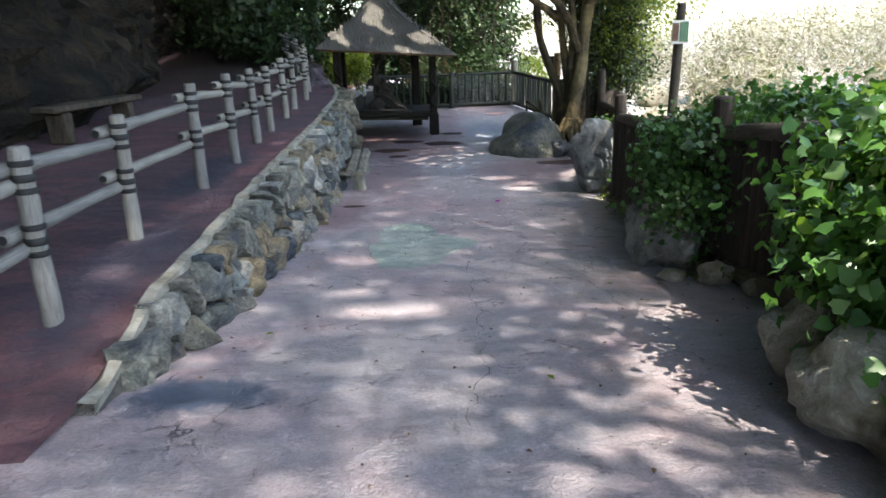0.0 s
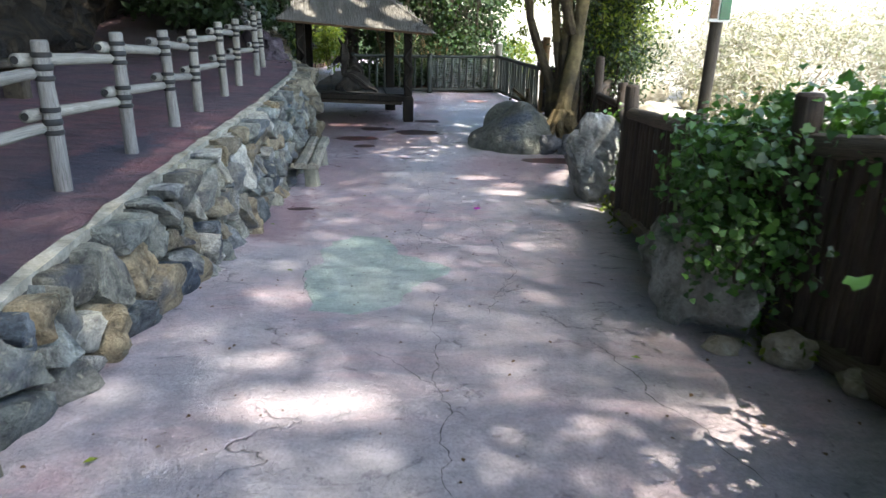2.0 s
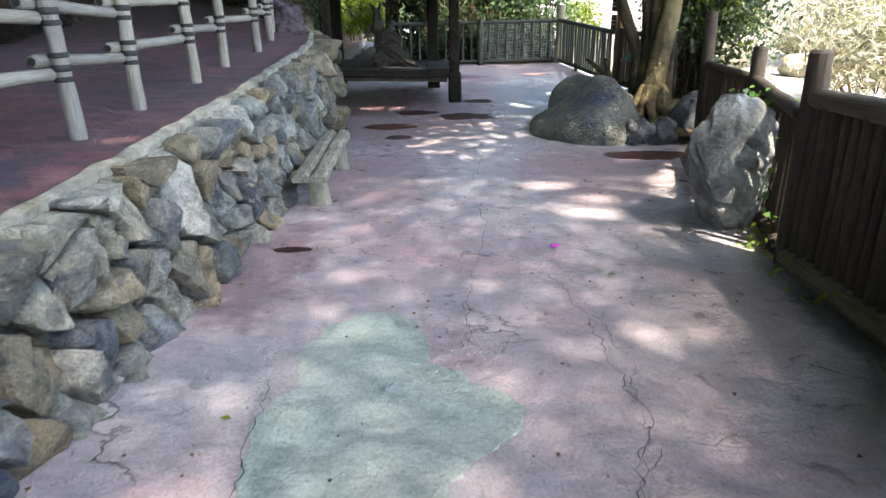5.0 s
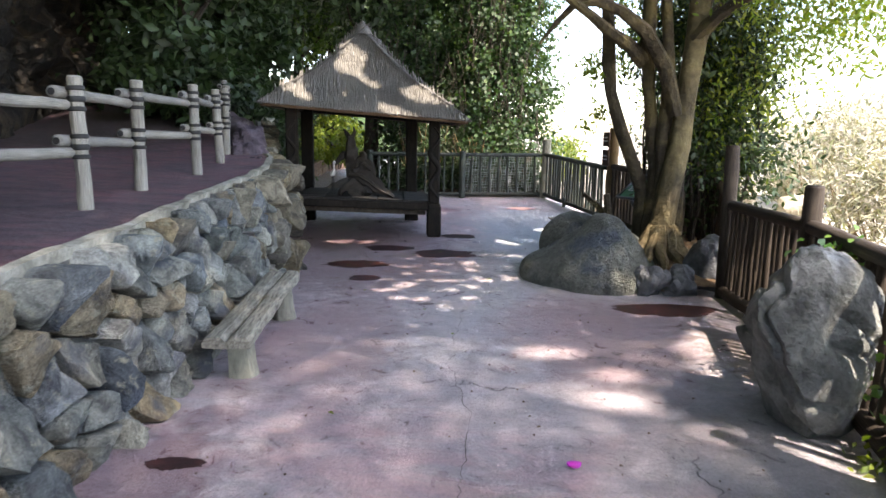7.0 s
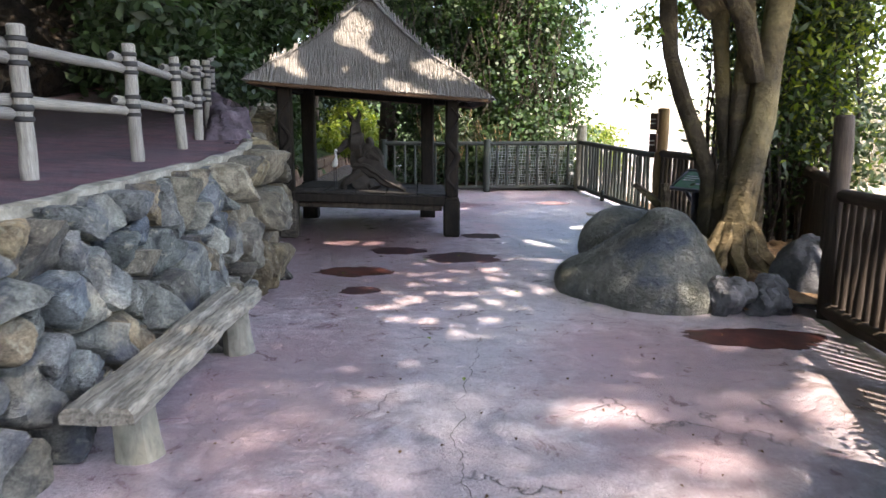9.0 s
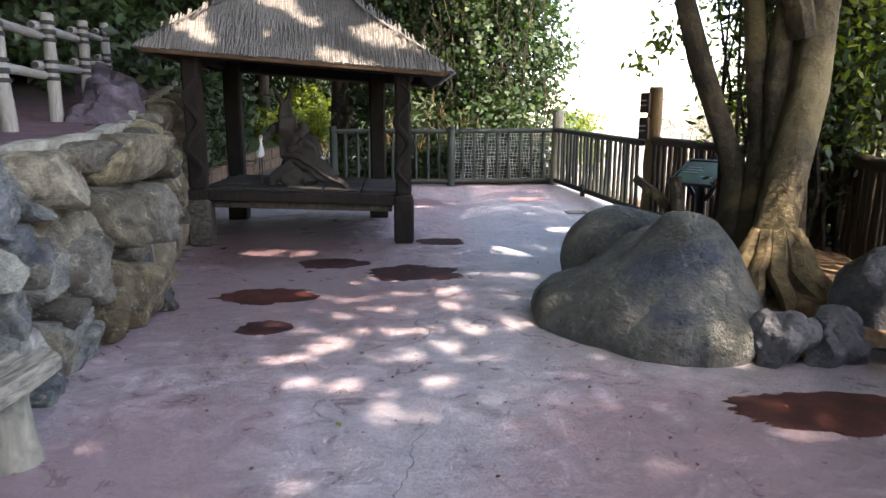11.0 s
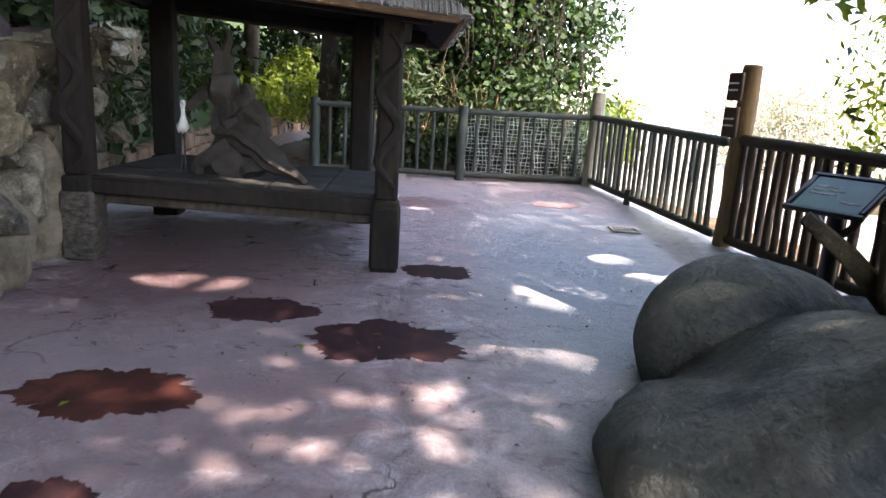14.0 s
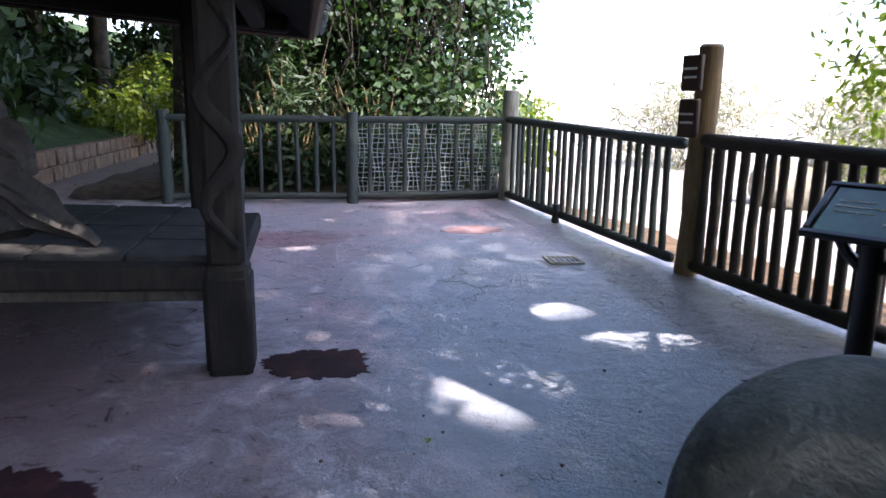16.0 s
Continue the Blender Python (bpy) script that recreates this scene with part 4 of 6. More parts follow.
rustic_fence([(2.55, 1.0), (2.5, 3.2), (2.46, 5.67), (2.5, 7.44), (2.56, 9.35)], "dark rustic pole fence half grown over by ivy", DARK_POLE, heights=(1.3, 1.4, 1.6, 1.42, 1.62), rail_h=1.25, slat_r=0.058, pitch=0.125, top_r=0.075, low_h=0.07, low_r=0.095, rail_mat=SUN_WORN_RAIL)
rustic_fence([(2.56, 9.5), (3.24, 11.99), (3.45, 14.1)], "dark rustic fence of upright poles behind the grey rock", DARK_POLE, heights=(0, 1.52, 1.86), rail_h=1.12, low_h=0.09, low_r=0.08)
rustic_fence([(3.45, 14.2), (4.35, 16.6), (3.98, 18.5), (3.56, 20.42)], "dark rustic pole fence behind the old tree", DARK_POLE, heights=(0, 1.6, 0, 0), rail_h=1.22)
tall = thing("signal_post", pose(3.56, 20.42, floor_z(20.4)), "tall tan timber post with two small brown signs", "post")
pole("post", (0, 0, -0.05), (0.03, -0.05, 2.02), 0.11, TAN_POST, tall, taper=0.96)
for z, h in ((1.78, 0.3), (1.4, 0.33)):
    board = part("sign_plate", mesh_of("sign_plate", *slab((0.05, 0.2, h), 0.012, (-0.13, -0.06, z), pose(0, 0, 0, 0, 0, 25)), BROWN_SIGN), tall, "small brown sign plate")
    part("lettering", mesh_of("lettering", *join(*[slab((0.006, 0.13, 0.02), 0.001, (-0.157, -0.07, z + k * 0.06), pose(0, 0, 0, 0, 0, 25)) for k in (-0.6, 0.6)]), WHITE), board)
rustic_fence([(3.5, 20.6), (2.72, 24.3)], "mossy pole railing at the end of the plaza", MOSS_POLE, heights=(0, 0), rail_h=1.17, slat_r=0.035, pitch=0.16, top_r=0.055)
back = rustic_fence([(2.7, 24.4), (0.48, 24.15), (-2.0, 24.1)], "mossy grey-green pole railing before the ivy hedge", MOSS_POLE, heights=(0, 1.3, 1.3), rail_h=1.15, slat_r=0.033, pitch=0.24, top_r=0.05)
corner = thing("corner_post", pose(2.74, 24.38, floor_z(24.4)), "pale lichen-grey round corner post of the railing", "post")
pole("post", (0, 0, -0.05), (0.03, 0, 1.58), 0.12, GREY_POST, corner, taper=0.95)
foot = thing("rail_foot", pose(3.0, 22.7, floor_z(22.7)), "short stub post under the railing", "post")
pole("stub", (0, 0, -0.02), (0, 0, 0.24), 0.05, MOSS_POLE, foot)
# netting tied behind the railing
strands = []
rng = random.Random(4)
for k in range(31):
    x = 0.5 + k * 0.07
    pts = [(x + 0.02 * math.sin(z * 9 + k), 24.27 + 0.02 * math.sin(k + z * 5) + (x - 0.5) * 0.11, floor_z(24.2) + z) for z in steps(0.14, 1.1, 0.16)]
    strands.append(tube(pts, [0.007] * len(pts), 4))
for j in range(15):
    z = 0.14 + j * 0.068
    pts = [(x, 24.27 + 0.02 * math.sin(x * 9 + j) + (x - 0.5) * 0.11, floor_z(24.2) + z + 0.012 * math.sin(x * 7 + j * 2)) for x in steps(0.5, 2.62, 0.12)]
    strands.append(tube(pts, [0.007] * len(pts), 4))
tagged(part("netting", mesh_of("netting", *join(*strands), NET)), "pale grey cord netting tied behind the railing", "net")

# sign on a leaning post behind the ivy, with a small green and white plate
guide = thing("sign_post", pose(2.78, 8.0, floor_z(8)), "dark wooden post with a small green and white plate", "sign post")
pole("post", (0, 0, 0), (0.1, 0.15, 2.62), 0.06, OLD_WOOD, guide, taper=0.9)
plate = part("plate", mesh_of("plate", *slab((0.2, 0.02, 0.26), 0.006, (0.06, 0.02, 2.3)), WHITE), guide, "white plate")
part("panel", mesh_of("panel", *slab((0.1, 0.01, 0.22), 0.003, (0.1, 0.004, 2.3)), GREEN_SIGN), plate, "green panel")
part("side_panel", mesh_of("side_panel", *slab((0.07, 0.01, 0.2), 0.003, (0.0, 0.004, 2.3)), BRICK), plate, "brown panel")

# ---- reading board by the railing ----
lectern = thing("reading_board", pose(3.56, 18.28, floor_z(18.2), 0, 0, -58), "black-framed tilted reading board with a green picture", "sign board")
tilt = pose(0, 0, 0.93, 33, 0, 0)
part("panel", mesh_of("panel", *slab((0.54, 0.42, 0.02), 0.004), GREEN_SIGN), lectern, "glossy green picture panel", tilt @ pose(0, 0, 0.012))
part("frame", mesh_of("frame", *join(*[slab((0.66, 0.05, 0.05), 0.012, (0, s * 0.235, 0.01)) for s in (-1, 1)], *[slab((0.05, 0.42, 0.05), 0.012, (s * 0.3, 0, 0.01)) for s in (-1, 1)], slab((0.6, 0.44, 0.012), 0.003, (0, 0, -0.012))), BLACK), lectern, "", tilt)
for k, (w, dx, dy) in enumerate(((0.2, -0.12, 0.08), (0.26, -0.09, 0.03), (0.22, -0.11, -0.02), (0.16, 0.15, -0.1))):
    part("text_line", mesh_of("text_line", *slab((w, 0.014, 0.002), 0.0005, (dx, dy, 0.025)), WHITE), lectern, "pale line of small text", tilt)
part("post", mesh_of("post", *tube([(0, 0.04, -0.03), (0, 0.04, 0.4), (0, 0.03, 0.7), (0, 0.02, 0.9)], [0.075, 0.07, 0.07, 0.065], 12, 0.08, 1), BLACK), lectern, "thick black post")
for k in (-1, 1):
    part("bracket", mesh_of("bracket", *tube([(k * 0.04, 0.03, 0.6), (k * 0.13, 0.03, 0.68), (k * 0.19, 0.02, 0.78), (k * 0.2, 0.02, 0.9)], [0.035, 0.035, 0.035, 0.03], 8), BLACK), lectern)

# ---- rocks ----
def rock(name, at, size, seed, material, label, rough=0.22, cuts=7, sharp=0.75, turn=0.0, sub=4, category="rock"):
    z = floor_z(at[1]) if len(at) == 2 else at[2]
    ob = part(name, mesh_of(name, *lump(size, seed, sub, rough, cuts, sharp), material), at=pose(at[0], at[1], z + size[2] * 0.72, 0, 0, turn))
    return tagged(ob, label, category)


def crag(size, seed, sub=6):
    """A blocky standing rock with ledges, clefts and a broad top."""
    bm = bmesh.new()
    bmesh.ops.create_icosphere(bm, subdivisions=sub, radius=1.0)
    off = Vector((seed, seed * 0.3, 0))
    rng = random.Random(seed)
    planes = [(Vector((rng.gauss(0, 1), rng.gauss(0, 1), rng.gauss(0, 0.9))).normalized(), rng.uniform(0.78, 1.0)) for _ in range(16)]
    for v in bm.verts:
        d = v.co.normalized()
        r = 1 / (abs(d.x) ** 4 + abs(d.y) ** 4 + abs(d.z) ** 4.5) ** 0.23
        c = d * r
        for nrm, dist in planes:
            over = c.dot(nrm) - dist
            if over > 0:
                c -= nrm * over * 0.85
        ledge = abs(noise.noise(Vector((c.x * 0.8, c.y * 0.8, c.z * 2.2 + 0.7 * c.x)) + off))
        n = 0.12 * noise.noise(c * 1.2 + off) - 0.13 * max(0, 0.12 - ledge) / 0.12 + 0.045 * (0.5 - abs(noise.noise(c * 3.1 + off))) + 0.03 * noise.noise(c * 6 + off) + 0.014 * noise.noise(c * 17 + off)
        taper = 0.92 + 0.1 * c.z - 0.12 * max(0, c.z - 0.55) / 0.45
        c = c * (1 + n)
        slope = 1 - 0.22 * max(0, c.x) * max(0, c.z)
        v.co = Vector((c.x * taper * size[0], c.y * taper * size[1], c.z * slope * size[2]))
    out = [v.co.copy() for v in bm.verts], [tuple(v.index for v in f.verts) for f in bm.faces]
    bm.free()
    return out


bz = floor_z(15)
tagged(part("boulder", mesh_of("boulder", *blend((1.9, 15.0, bz + 0.15), [(2.18, 14.8, bz + 0.12, 0.62, 0.7, 0.9), (1.88, 15.02, bz + 0.05, 0.62, 0.8, 0.68), (1.62, 15.34, bz + 0.0, 0.56, 0.78, 0.43), (2.4, 15.75, bz + 0.1, 0.75, 1.1, 0.66)], 11, rough=0.085, peak=(2.08, 14.7, bz + 0.25)), BOULDER)), "large smooth grey-green boulder on the plaza floor", "boulder")
tagged(part("boulder", mesh_of("boulder", *blend((2.15, 16.55, bz + 0.2), [(2.1, 16.52, bz + 0.2, 0.56, 0.52, 0.6), (2.38, 16.74, bz + 0.16, 0.6, 0.55, 0.54)], 14), BOULDER)), "dark rounded boulder behind the larger one", "boulder")
tagged(part("tall_rock", mesh_of("tall_rock", *crag((0.43, 0.5, 0.63), 23), ROCK), at=pose(2.5, 10.45, floor_z(10.45) + 0.52, 0, 0, -14)), "tall craggy grey rock standing by the fence", "rock")
rock("edge_rock", (2.62, 14.22), (0.19, 0.16, 0.22), 31, DARK_ROCK, "small grey rock edging the tree bed", 0.4, 10, 0.65, sub=4)
rock("edge_rock", (3.0, 14.25), (0.25, 0.18, 0.19), 32, DARK_ROCK, "rounded grey rock edging the tree bed", 0.35, 10, 0.65, sub=4)
rock("edge_rock", (3.5, 14.6), (0.34, 0.3, 0.4), 33, DARK_ROCK, "dark rock edging the tree bed", sub=4)
rock("edge_rock", (3.1, 17.0), (0.3, 0.4, 0.26), 35, DARK_ROCK, "dark rock edging the tree bed", sub=4)
rock("ivy_rock", (2.12, 5.95), (0.32, 0.62, 0.42), 41, LIGHT_ROCK, "grey rock below the ivy at the fence foot", 0.36, 12, 0.62, sub=5)
rock("ivy_rock", (2.3, 7.05), (0.24, 0.5, 0.3), 42, LIGHT_ROCK, "grey rock below the ivy at the fence foot", 0.36, 12, 0.62, sub=5)
rock("edge_rock", (2.28, 5.15), (0.16, 0.14, 0.11), 43, PALE_ROCK, "small pale rock at the fence foot", sub=3)
rock("edge_rock", (1.98, 5.35), (0.12, 0.1, 0.06), 44, PALE_ROCK, "small pale rock at the fence foot", sub=3)
rock("edge_rock", (2.42, 4.75), (0.1, 0.12, 0.09), 45, PALE_ROCK, "small pale rock at the fence foot", sub=3)
rock("corner_rock", (1.75, 2.45), (0.28, 0.34, 0.26), 51, PALE_ROCK, "pale fluted limestone rock under the ivy", 0.3, 9, 0.7)
rock("corner_rock", (1.95, 3.0), (0.3, 0.3, 0.27), 52, PALE_ROCK, "brown-grey rock under the ivy", 0.3, 9, 0.7)
rock("corner_rock", (1.85, 1.8), (0.34, 0.4, 0.24), 53, PALE_ROCK, "pale rock under the ivy", 0.3, 9, 0.7)
for i, (x, y, s) in enumerate([(-2.95, 17.4, 0.42), (-3.2, 18.3, 0.5), (-2.75, 16.85, 0.34)]):
    rock("wall_end_rock", (x + 0.12, y), (s * 0.6, s * 0.8, s * 1.15), 60 + i, TAN_ROCK, "large tan rock plastered into the end of the wall", 0.25, 8, 0.7)

for i, (x, y, z, s) in enumerate([(-2.95, 16.6, 0.45, 0.36), (-3.25, 17.4, 0.62, 0.42), (-3.7, 18.3, 0.8, 0.45), (-2.7, 16.0, 0.4, 0.24)]):
    rock("wall_top_rock", (x, y, z - 0.2), (s * 0.8, s, s * 0.9), 80 + i, PURPLE_ROCK, "dark purple-grey rock heaped on the end of the wall", 0.3, 9, 0.68)

# soil bed of the tree
rows = []
for y in steps(14.15, 18.2, 0.25):
    c = 1 - abs((y - 16.1) / 2.1) ** 2
    rows.append([Vector((x, y, floor_z(y) - 0.03 + 0.38 * max(0, c) ** 0.5 * min(1, max(0, (x - 2.6) * 2.2)) + 0.05 * noise.noise(Vector((x * 3, y * 3, 0))))) for x in steps(2.75, 4.3, 0.155)])
tagged(part("tree_bed", sheet("tree_bed", rows, SOIL)), "raised bed of brown leaf litter round the tree", "soil", kind="structure")

# dark bed under the hedge
rows = [[Vector((x, y, floor_z(y) + 0.02 + 0.06 * noise.noise(Vector((x * 2, y * 2, 4))) + 0.1 * (y > 24.6))) for x in steps(-3.4, 3.0, 0.3)] for y in steps(24.38, 31.0, 0.3)]
tagged(part("hedge_bed", sheet("hedge_bed", rows, DARK_SOIL)), "dark leaf litter under the hedge", "soil", kind="structure")

# ---- thatched hut ----
hut = thing("thatched_hut", pose(-2.70, 18.35, floor_z(18.4), 0, 0, 5.0), "small open hut with dark carved posts, raised deck and thatched roof", "hut")
W, D = 2.57, 2.0
DECK_Z = lambda x: 0.68 - 0.035 * (x - 1.28)
EAVE_Z = lambda x: 2.27 - 0.075 * (x - W / 2)
POSTS = [(0, 0, 0.13), (W, 0, 0.125), (0.02, D, 0.15), (W - 0.36, D, 0.15)]
for i, (x, y, r) in enumerate(POSTS):
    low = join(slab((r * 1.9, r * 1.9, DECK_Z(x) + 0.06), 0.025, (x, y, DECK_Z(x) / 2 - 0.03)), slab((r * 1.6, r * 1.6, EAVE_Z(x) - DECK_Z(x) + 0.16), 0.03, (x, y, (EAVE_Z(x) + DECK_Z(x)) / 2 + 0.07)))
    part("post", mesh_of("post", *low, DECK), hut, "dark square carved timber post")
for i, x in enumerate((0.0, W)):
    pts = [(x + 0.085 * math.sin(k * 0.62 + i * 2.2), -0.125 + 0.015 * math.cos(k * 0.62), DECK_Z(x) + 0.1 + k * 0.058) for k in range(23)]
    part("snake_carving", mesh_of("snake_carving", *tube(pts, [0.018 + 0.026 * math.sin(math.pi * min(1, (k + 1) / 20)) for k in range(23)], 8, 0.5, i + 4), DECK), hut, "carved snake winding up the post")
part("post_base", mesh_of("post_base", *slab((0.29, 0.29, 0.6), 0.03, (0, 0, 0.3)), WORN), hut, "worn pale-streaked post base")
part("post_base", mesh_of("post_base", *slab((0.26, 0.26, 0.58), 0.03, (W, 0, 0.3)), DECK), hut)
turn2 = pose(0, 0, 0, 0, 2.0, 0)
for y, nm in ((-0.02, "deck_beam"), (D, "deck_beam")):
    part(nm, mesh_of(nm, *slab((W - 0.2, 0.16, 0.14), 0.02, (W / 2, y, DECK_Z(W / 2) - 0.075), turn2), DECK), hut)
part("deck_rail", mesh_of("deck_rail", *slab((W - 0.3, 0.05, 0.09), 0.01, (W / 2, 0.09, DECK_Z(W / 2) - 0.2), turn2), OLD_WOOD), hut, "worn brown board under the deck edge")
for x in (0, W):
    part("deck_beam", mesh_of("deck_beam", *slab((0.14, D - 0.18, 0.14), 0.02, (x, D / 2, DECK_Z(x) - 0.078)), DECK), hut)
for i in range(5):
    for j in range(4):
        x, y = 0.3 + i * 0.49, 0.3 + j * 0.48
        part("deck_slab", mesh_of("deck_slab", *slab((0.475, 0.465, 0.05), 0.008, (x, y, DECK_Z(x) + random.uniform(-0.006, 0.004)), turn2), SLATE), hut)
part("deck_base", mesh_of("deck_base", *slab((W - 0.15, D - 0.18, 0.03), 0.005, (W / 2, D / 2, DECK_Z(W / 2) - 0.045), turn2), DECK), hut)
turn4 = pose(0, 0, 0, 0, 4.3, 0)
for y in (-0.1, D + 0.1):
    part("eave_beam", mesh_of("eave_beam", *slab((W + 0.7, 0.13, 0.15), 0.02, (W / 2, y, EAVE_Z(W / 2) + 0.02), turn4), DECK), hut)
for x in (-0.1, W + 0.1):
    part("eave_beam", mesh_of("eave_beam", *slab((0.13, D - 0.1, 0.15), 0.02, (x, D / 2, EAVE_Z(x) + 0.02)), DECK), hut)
OV = 0.5
corners = [Vector((-OV, -OV, EAVE_Z(-OV))), Vector((W + OV + 0.1, -OV, EAVE_Z(W + OV))), Vector((W + OV + 0.1, D + OV, EAVE_Z(W + OV))), Vector((-OV, D + OV, EAVE_Z(-OV)))]
apex = Vector((W / 2 - 0.05, D / 2, 3.86))
rng = random.Random(12)
for s in range(4):
    verts, faces, strand_c = [], [], []
    a, b = corners[s], corners[(s + 1) % 4]
    grid = []
    for j in range(15):
        v = j / 14
        row = []
        for i in range(25):
            p = a.lerp(b, i / 24).lerp(apex, v)
            p.z -= 0.14 * math.sin(math.pi * v) * (0.6 + 0.4 * math.sin(math.pi * v))
            p.z += 0.012 * noise.noise(Vector((i * 0.9, j * 0.8, s * 9)))
            row.append(p)
        grid.append(row)
    shell = ([p for r in grid for p in r], [(j * 25 + i, j * 25 + i + 1, (j + 1) * 25 + i + 1, (j + 1) * 25 + i) for j in range(14) for i in range(24)])
    drop = Vector((0, 0, -0.13))
    k = len(verts)
    verts += [p for p in grid[0]] + [p.lerp(apex, 0.05) + drop for p in grid[0]]
    faces += [(k + i, k + 25 + i, k + 26 + i, k + 1 + i) for i in range(24)]
    # near-black wood material stands in for the shade under the thatch
    part("roof_lining", mesh_of("roof_lining", [a.lerp(apex, 0.05) + drop, b.lerp(apex, 0.05) + drop, apex + Vector((0, 0, -0.3))], [(0, 2, 1)], DECK, False), hut, "underside of the thatch, shade put into its near-black colour")
    nrm = (b - a).cross(apex - a).normalized()
    if nrm.z < 0:
        nrm = -nrm
    down = ((a + b) / 2 - apex).normalized()
    for q in range(1700):
        v = rng.random() ** 1.4 * 0.96 - 0.02
        u = rng.uniform(0.015, 0.985)
        p = a.lerp(b, u).lerp(apex, max(0, v))
        p.z -= 0.14 * math.sin(math.pi * max(0, v)) * (0.6 + 0.4 * math.sin(math.pi * max(0, v)))
        strand_c.append((p, (down + (b - a).normalized() * rng.uniform(-0.06, 0.06)).normalized(), nrm, rng.uniform(0.22, 0.42) if v > 0.08 else rng.uniform(0.12, 0.2)))
    roof = part("roof_slope", mesh_of("roof_slope", *join(shell, (verts, faces)), THATCH), hut, "grey weathered thatched roof slope")
    sv, sf = [], []
    for p, d, nrm, ln in strand_c:
        side = d.cross(nrm).normalized() * rng.uniform(0.007, 0.013)
        up = nrm * rng.uniform(0.004, 0.013)
        q0, q1 = p - d * ln * 0.8, p + d * ln * 0.2
        k = len(sv)
        sv += [q0 - side, q0 + side, q1 + side + up, q1 - side + up, q0 + nrm * 0.012, q1 + up + nrm * 0.012]
        sf += [(k, k + 3, k + 5, k + 4), (k + 4, k + 5, k + 2, k + 1)]
    part("thatch_straw", mesh_of("thatch_straw", sv, sf, THATCH, False), roof)["kind"] = "stuff"
part("cap", mesh_of("cap", *tube([apex + Vector((0, 0, -0.12)), apex + Vector((0, 0, 0.05)), apex + Vector((0, 0, 0.14))], [0.2, 0.11, 0.03], 10, 0.3, 2), THATCH), hut, "tied straw cap of the roof")
for s in range(4):
    a, b = corners[s].lerp(apex, 0.035) + Vector((0, 0, -0.075)), corners[(s + 1) % 4].lerp(apex, 0.035) + Vector((0, 0, -0.075))
    d = (b - a)
    part("eave_board", mesh_of("eave_board", *slab((d.length - 0.03, 0.06, 0.085), 0.012, (a + b) / 2, d.to_track_quat("X", "Z").to_matrix().to_4x4()), EDGE), hut, "reddish brown eave board")

# driftwood figure and white bird on the deck
dz = floor_z(18.4) + 0.68
def gnarl(points, radii, seed, seg=16):
    """A knotted limb: a smooth line through the points, with lumps and flutes."""
    pts, rad = [], []
    n = len(points) - 1
    for k in range(n * 5 + 1):
        i, u = min(k // 5, n - 1), k / 5 - min(k // 5, n - 1)
        p = Vector(points[i]).lerp(Vector(points[i + 1]), u)
        w = Vector((p.x * 6 + seed, p.y * 6, p.z * 6))
        pts.append(p + 0.035 * Vector((noise.noise(w), noise.noise(w + Vector((7, 0, 0))), noise.noise(w + Vector((0, 9, 0))))))
        rad.append((radii[i] + (radii[i + 1] - radii[i]) * u) * (1 + 0.35 * noise.noise(w * 1.6)))
    return tube(pts, rad, seg, 0.75, seed)


drift = join(gnarl([(0.05, 0.0, 0.0), (-0.05, 0.05, 0.2), (-0.16, 0.08, 0.45), (-0.16, 0.1, 0.7), (-0.2, 0.1, 0.95), (-0.2, 0.08, 1.18)], [0.15, 0.14, 0.15, 0.13, 0.12, 0.07], 3),
             gnarl([(-0.16, 0.08, 0.5), (-0.02, 0.06, 0.66), (0.04, 0.05, 0.78), (0.0, 0.04, 0.86)], [0.11, 0.085, 0.065, 0.035], 5),
             gnarl([(-0.2, 0.1, 0.78), (-0.34, 0.1, 0.8), (-0.44, 0.06, 0.72), (-0.5, 0.02, 0.6)], [0.08, 0.06, 0.05, 0.025], 7),
             gnarl([(-0.2, -0.02, 0.42), (0.05, -0.1, 0.36), (0.32, -0.16, 0.2), (0.66, -0.2, 0.02)], [0.08, 0.11, 0.1, 0.03], 9),
             gnarl([(-0.22, 0.06, 1.1), (-0.3, 0.05, 1.22), (-0.33, 0.04, 1.3)], [0.04, 0.03, 0.014], 15), gnarl([(-0.16, 0.06, 1.1), (-0.13, 0.05, 1.22), (-0.16, 0.04, 1.32)], [0.04, 0.03, 0.014], 17),
             gnarl([(-0.1, 0.05, 0.48), (0.08, 0.0, 0.58), (0.2, -0.04, 0.5), (0.26, -0.05, 0.38)], [0.12, 0.1, 0.07, 0.03], 11),
             gnarl([(-0.1, -0.05, 0.3), (-0.26, -0.1, 0.22), (-0.36, -0.12, 0.1), (-0.38, -0.12, 0.0)], [0.09, 0.07, 0.06, 0.05], 13))
tagged(part("driftwood_figure", mesh_of("driftwood_figure", *drift, DRIFT), at=pose(-1.55, 19.0, dz, 0, 0, 0)), "dark gnarled driftwood carving standing on the hut deck", "carving")
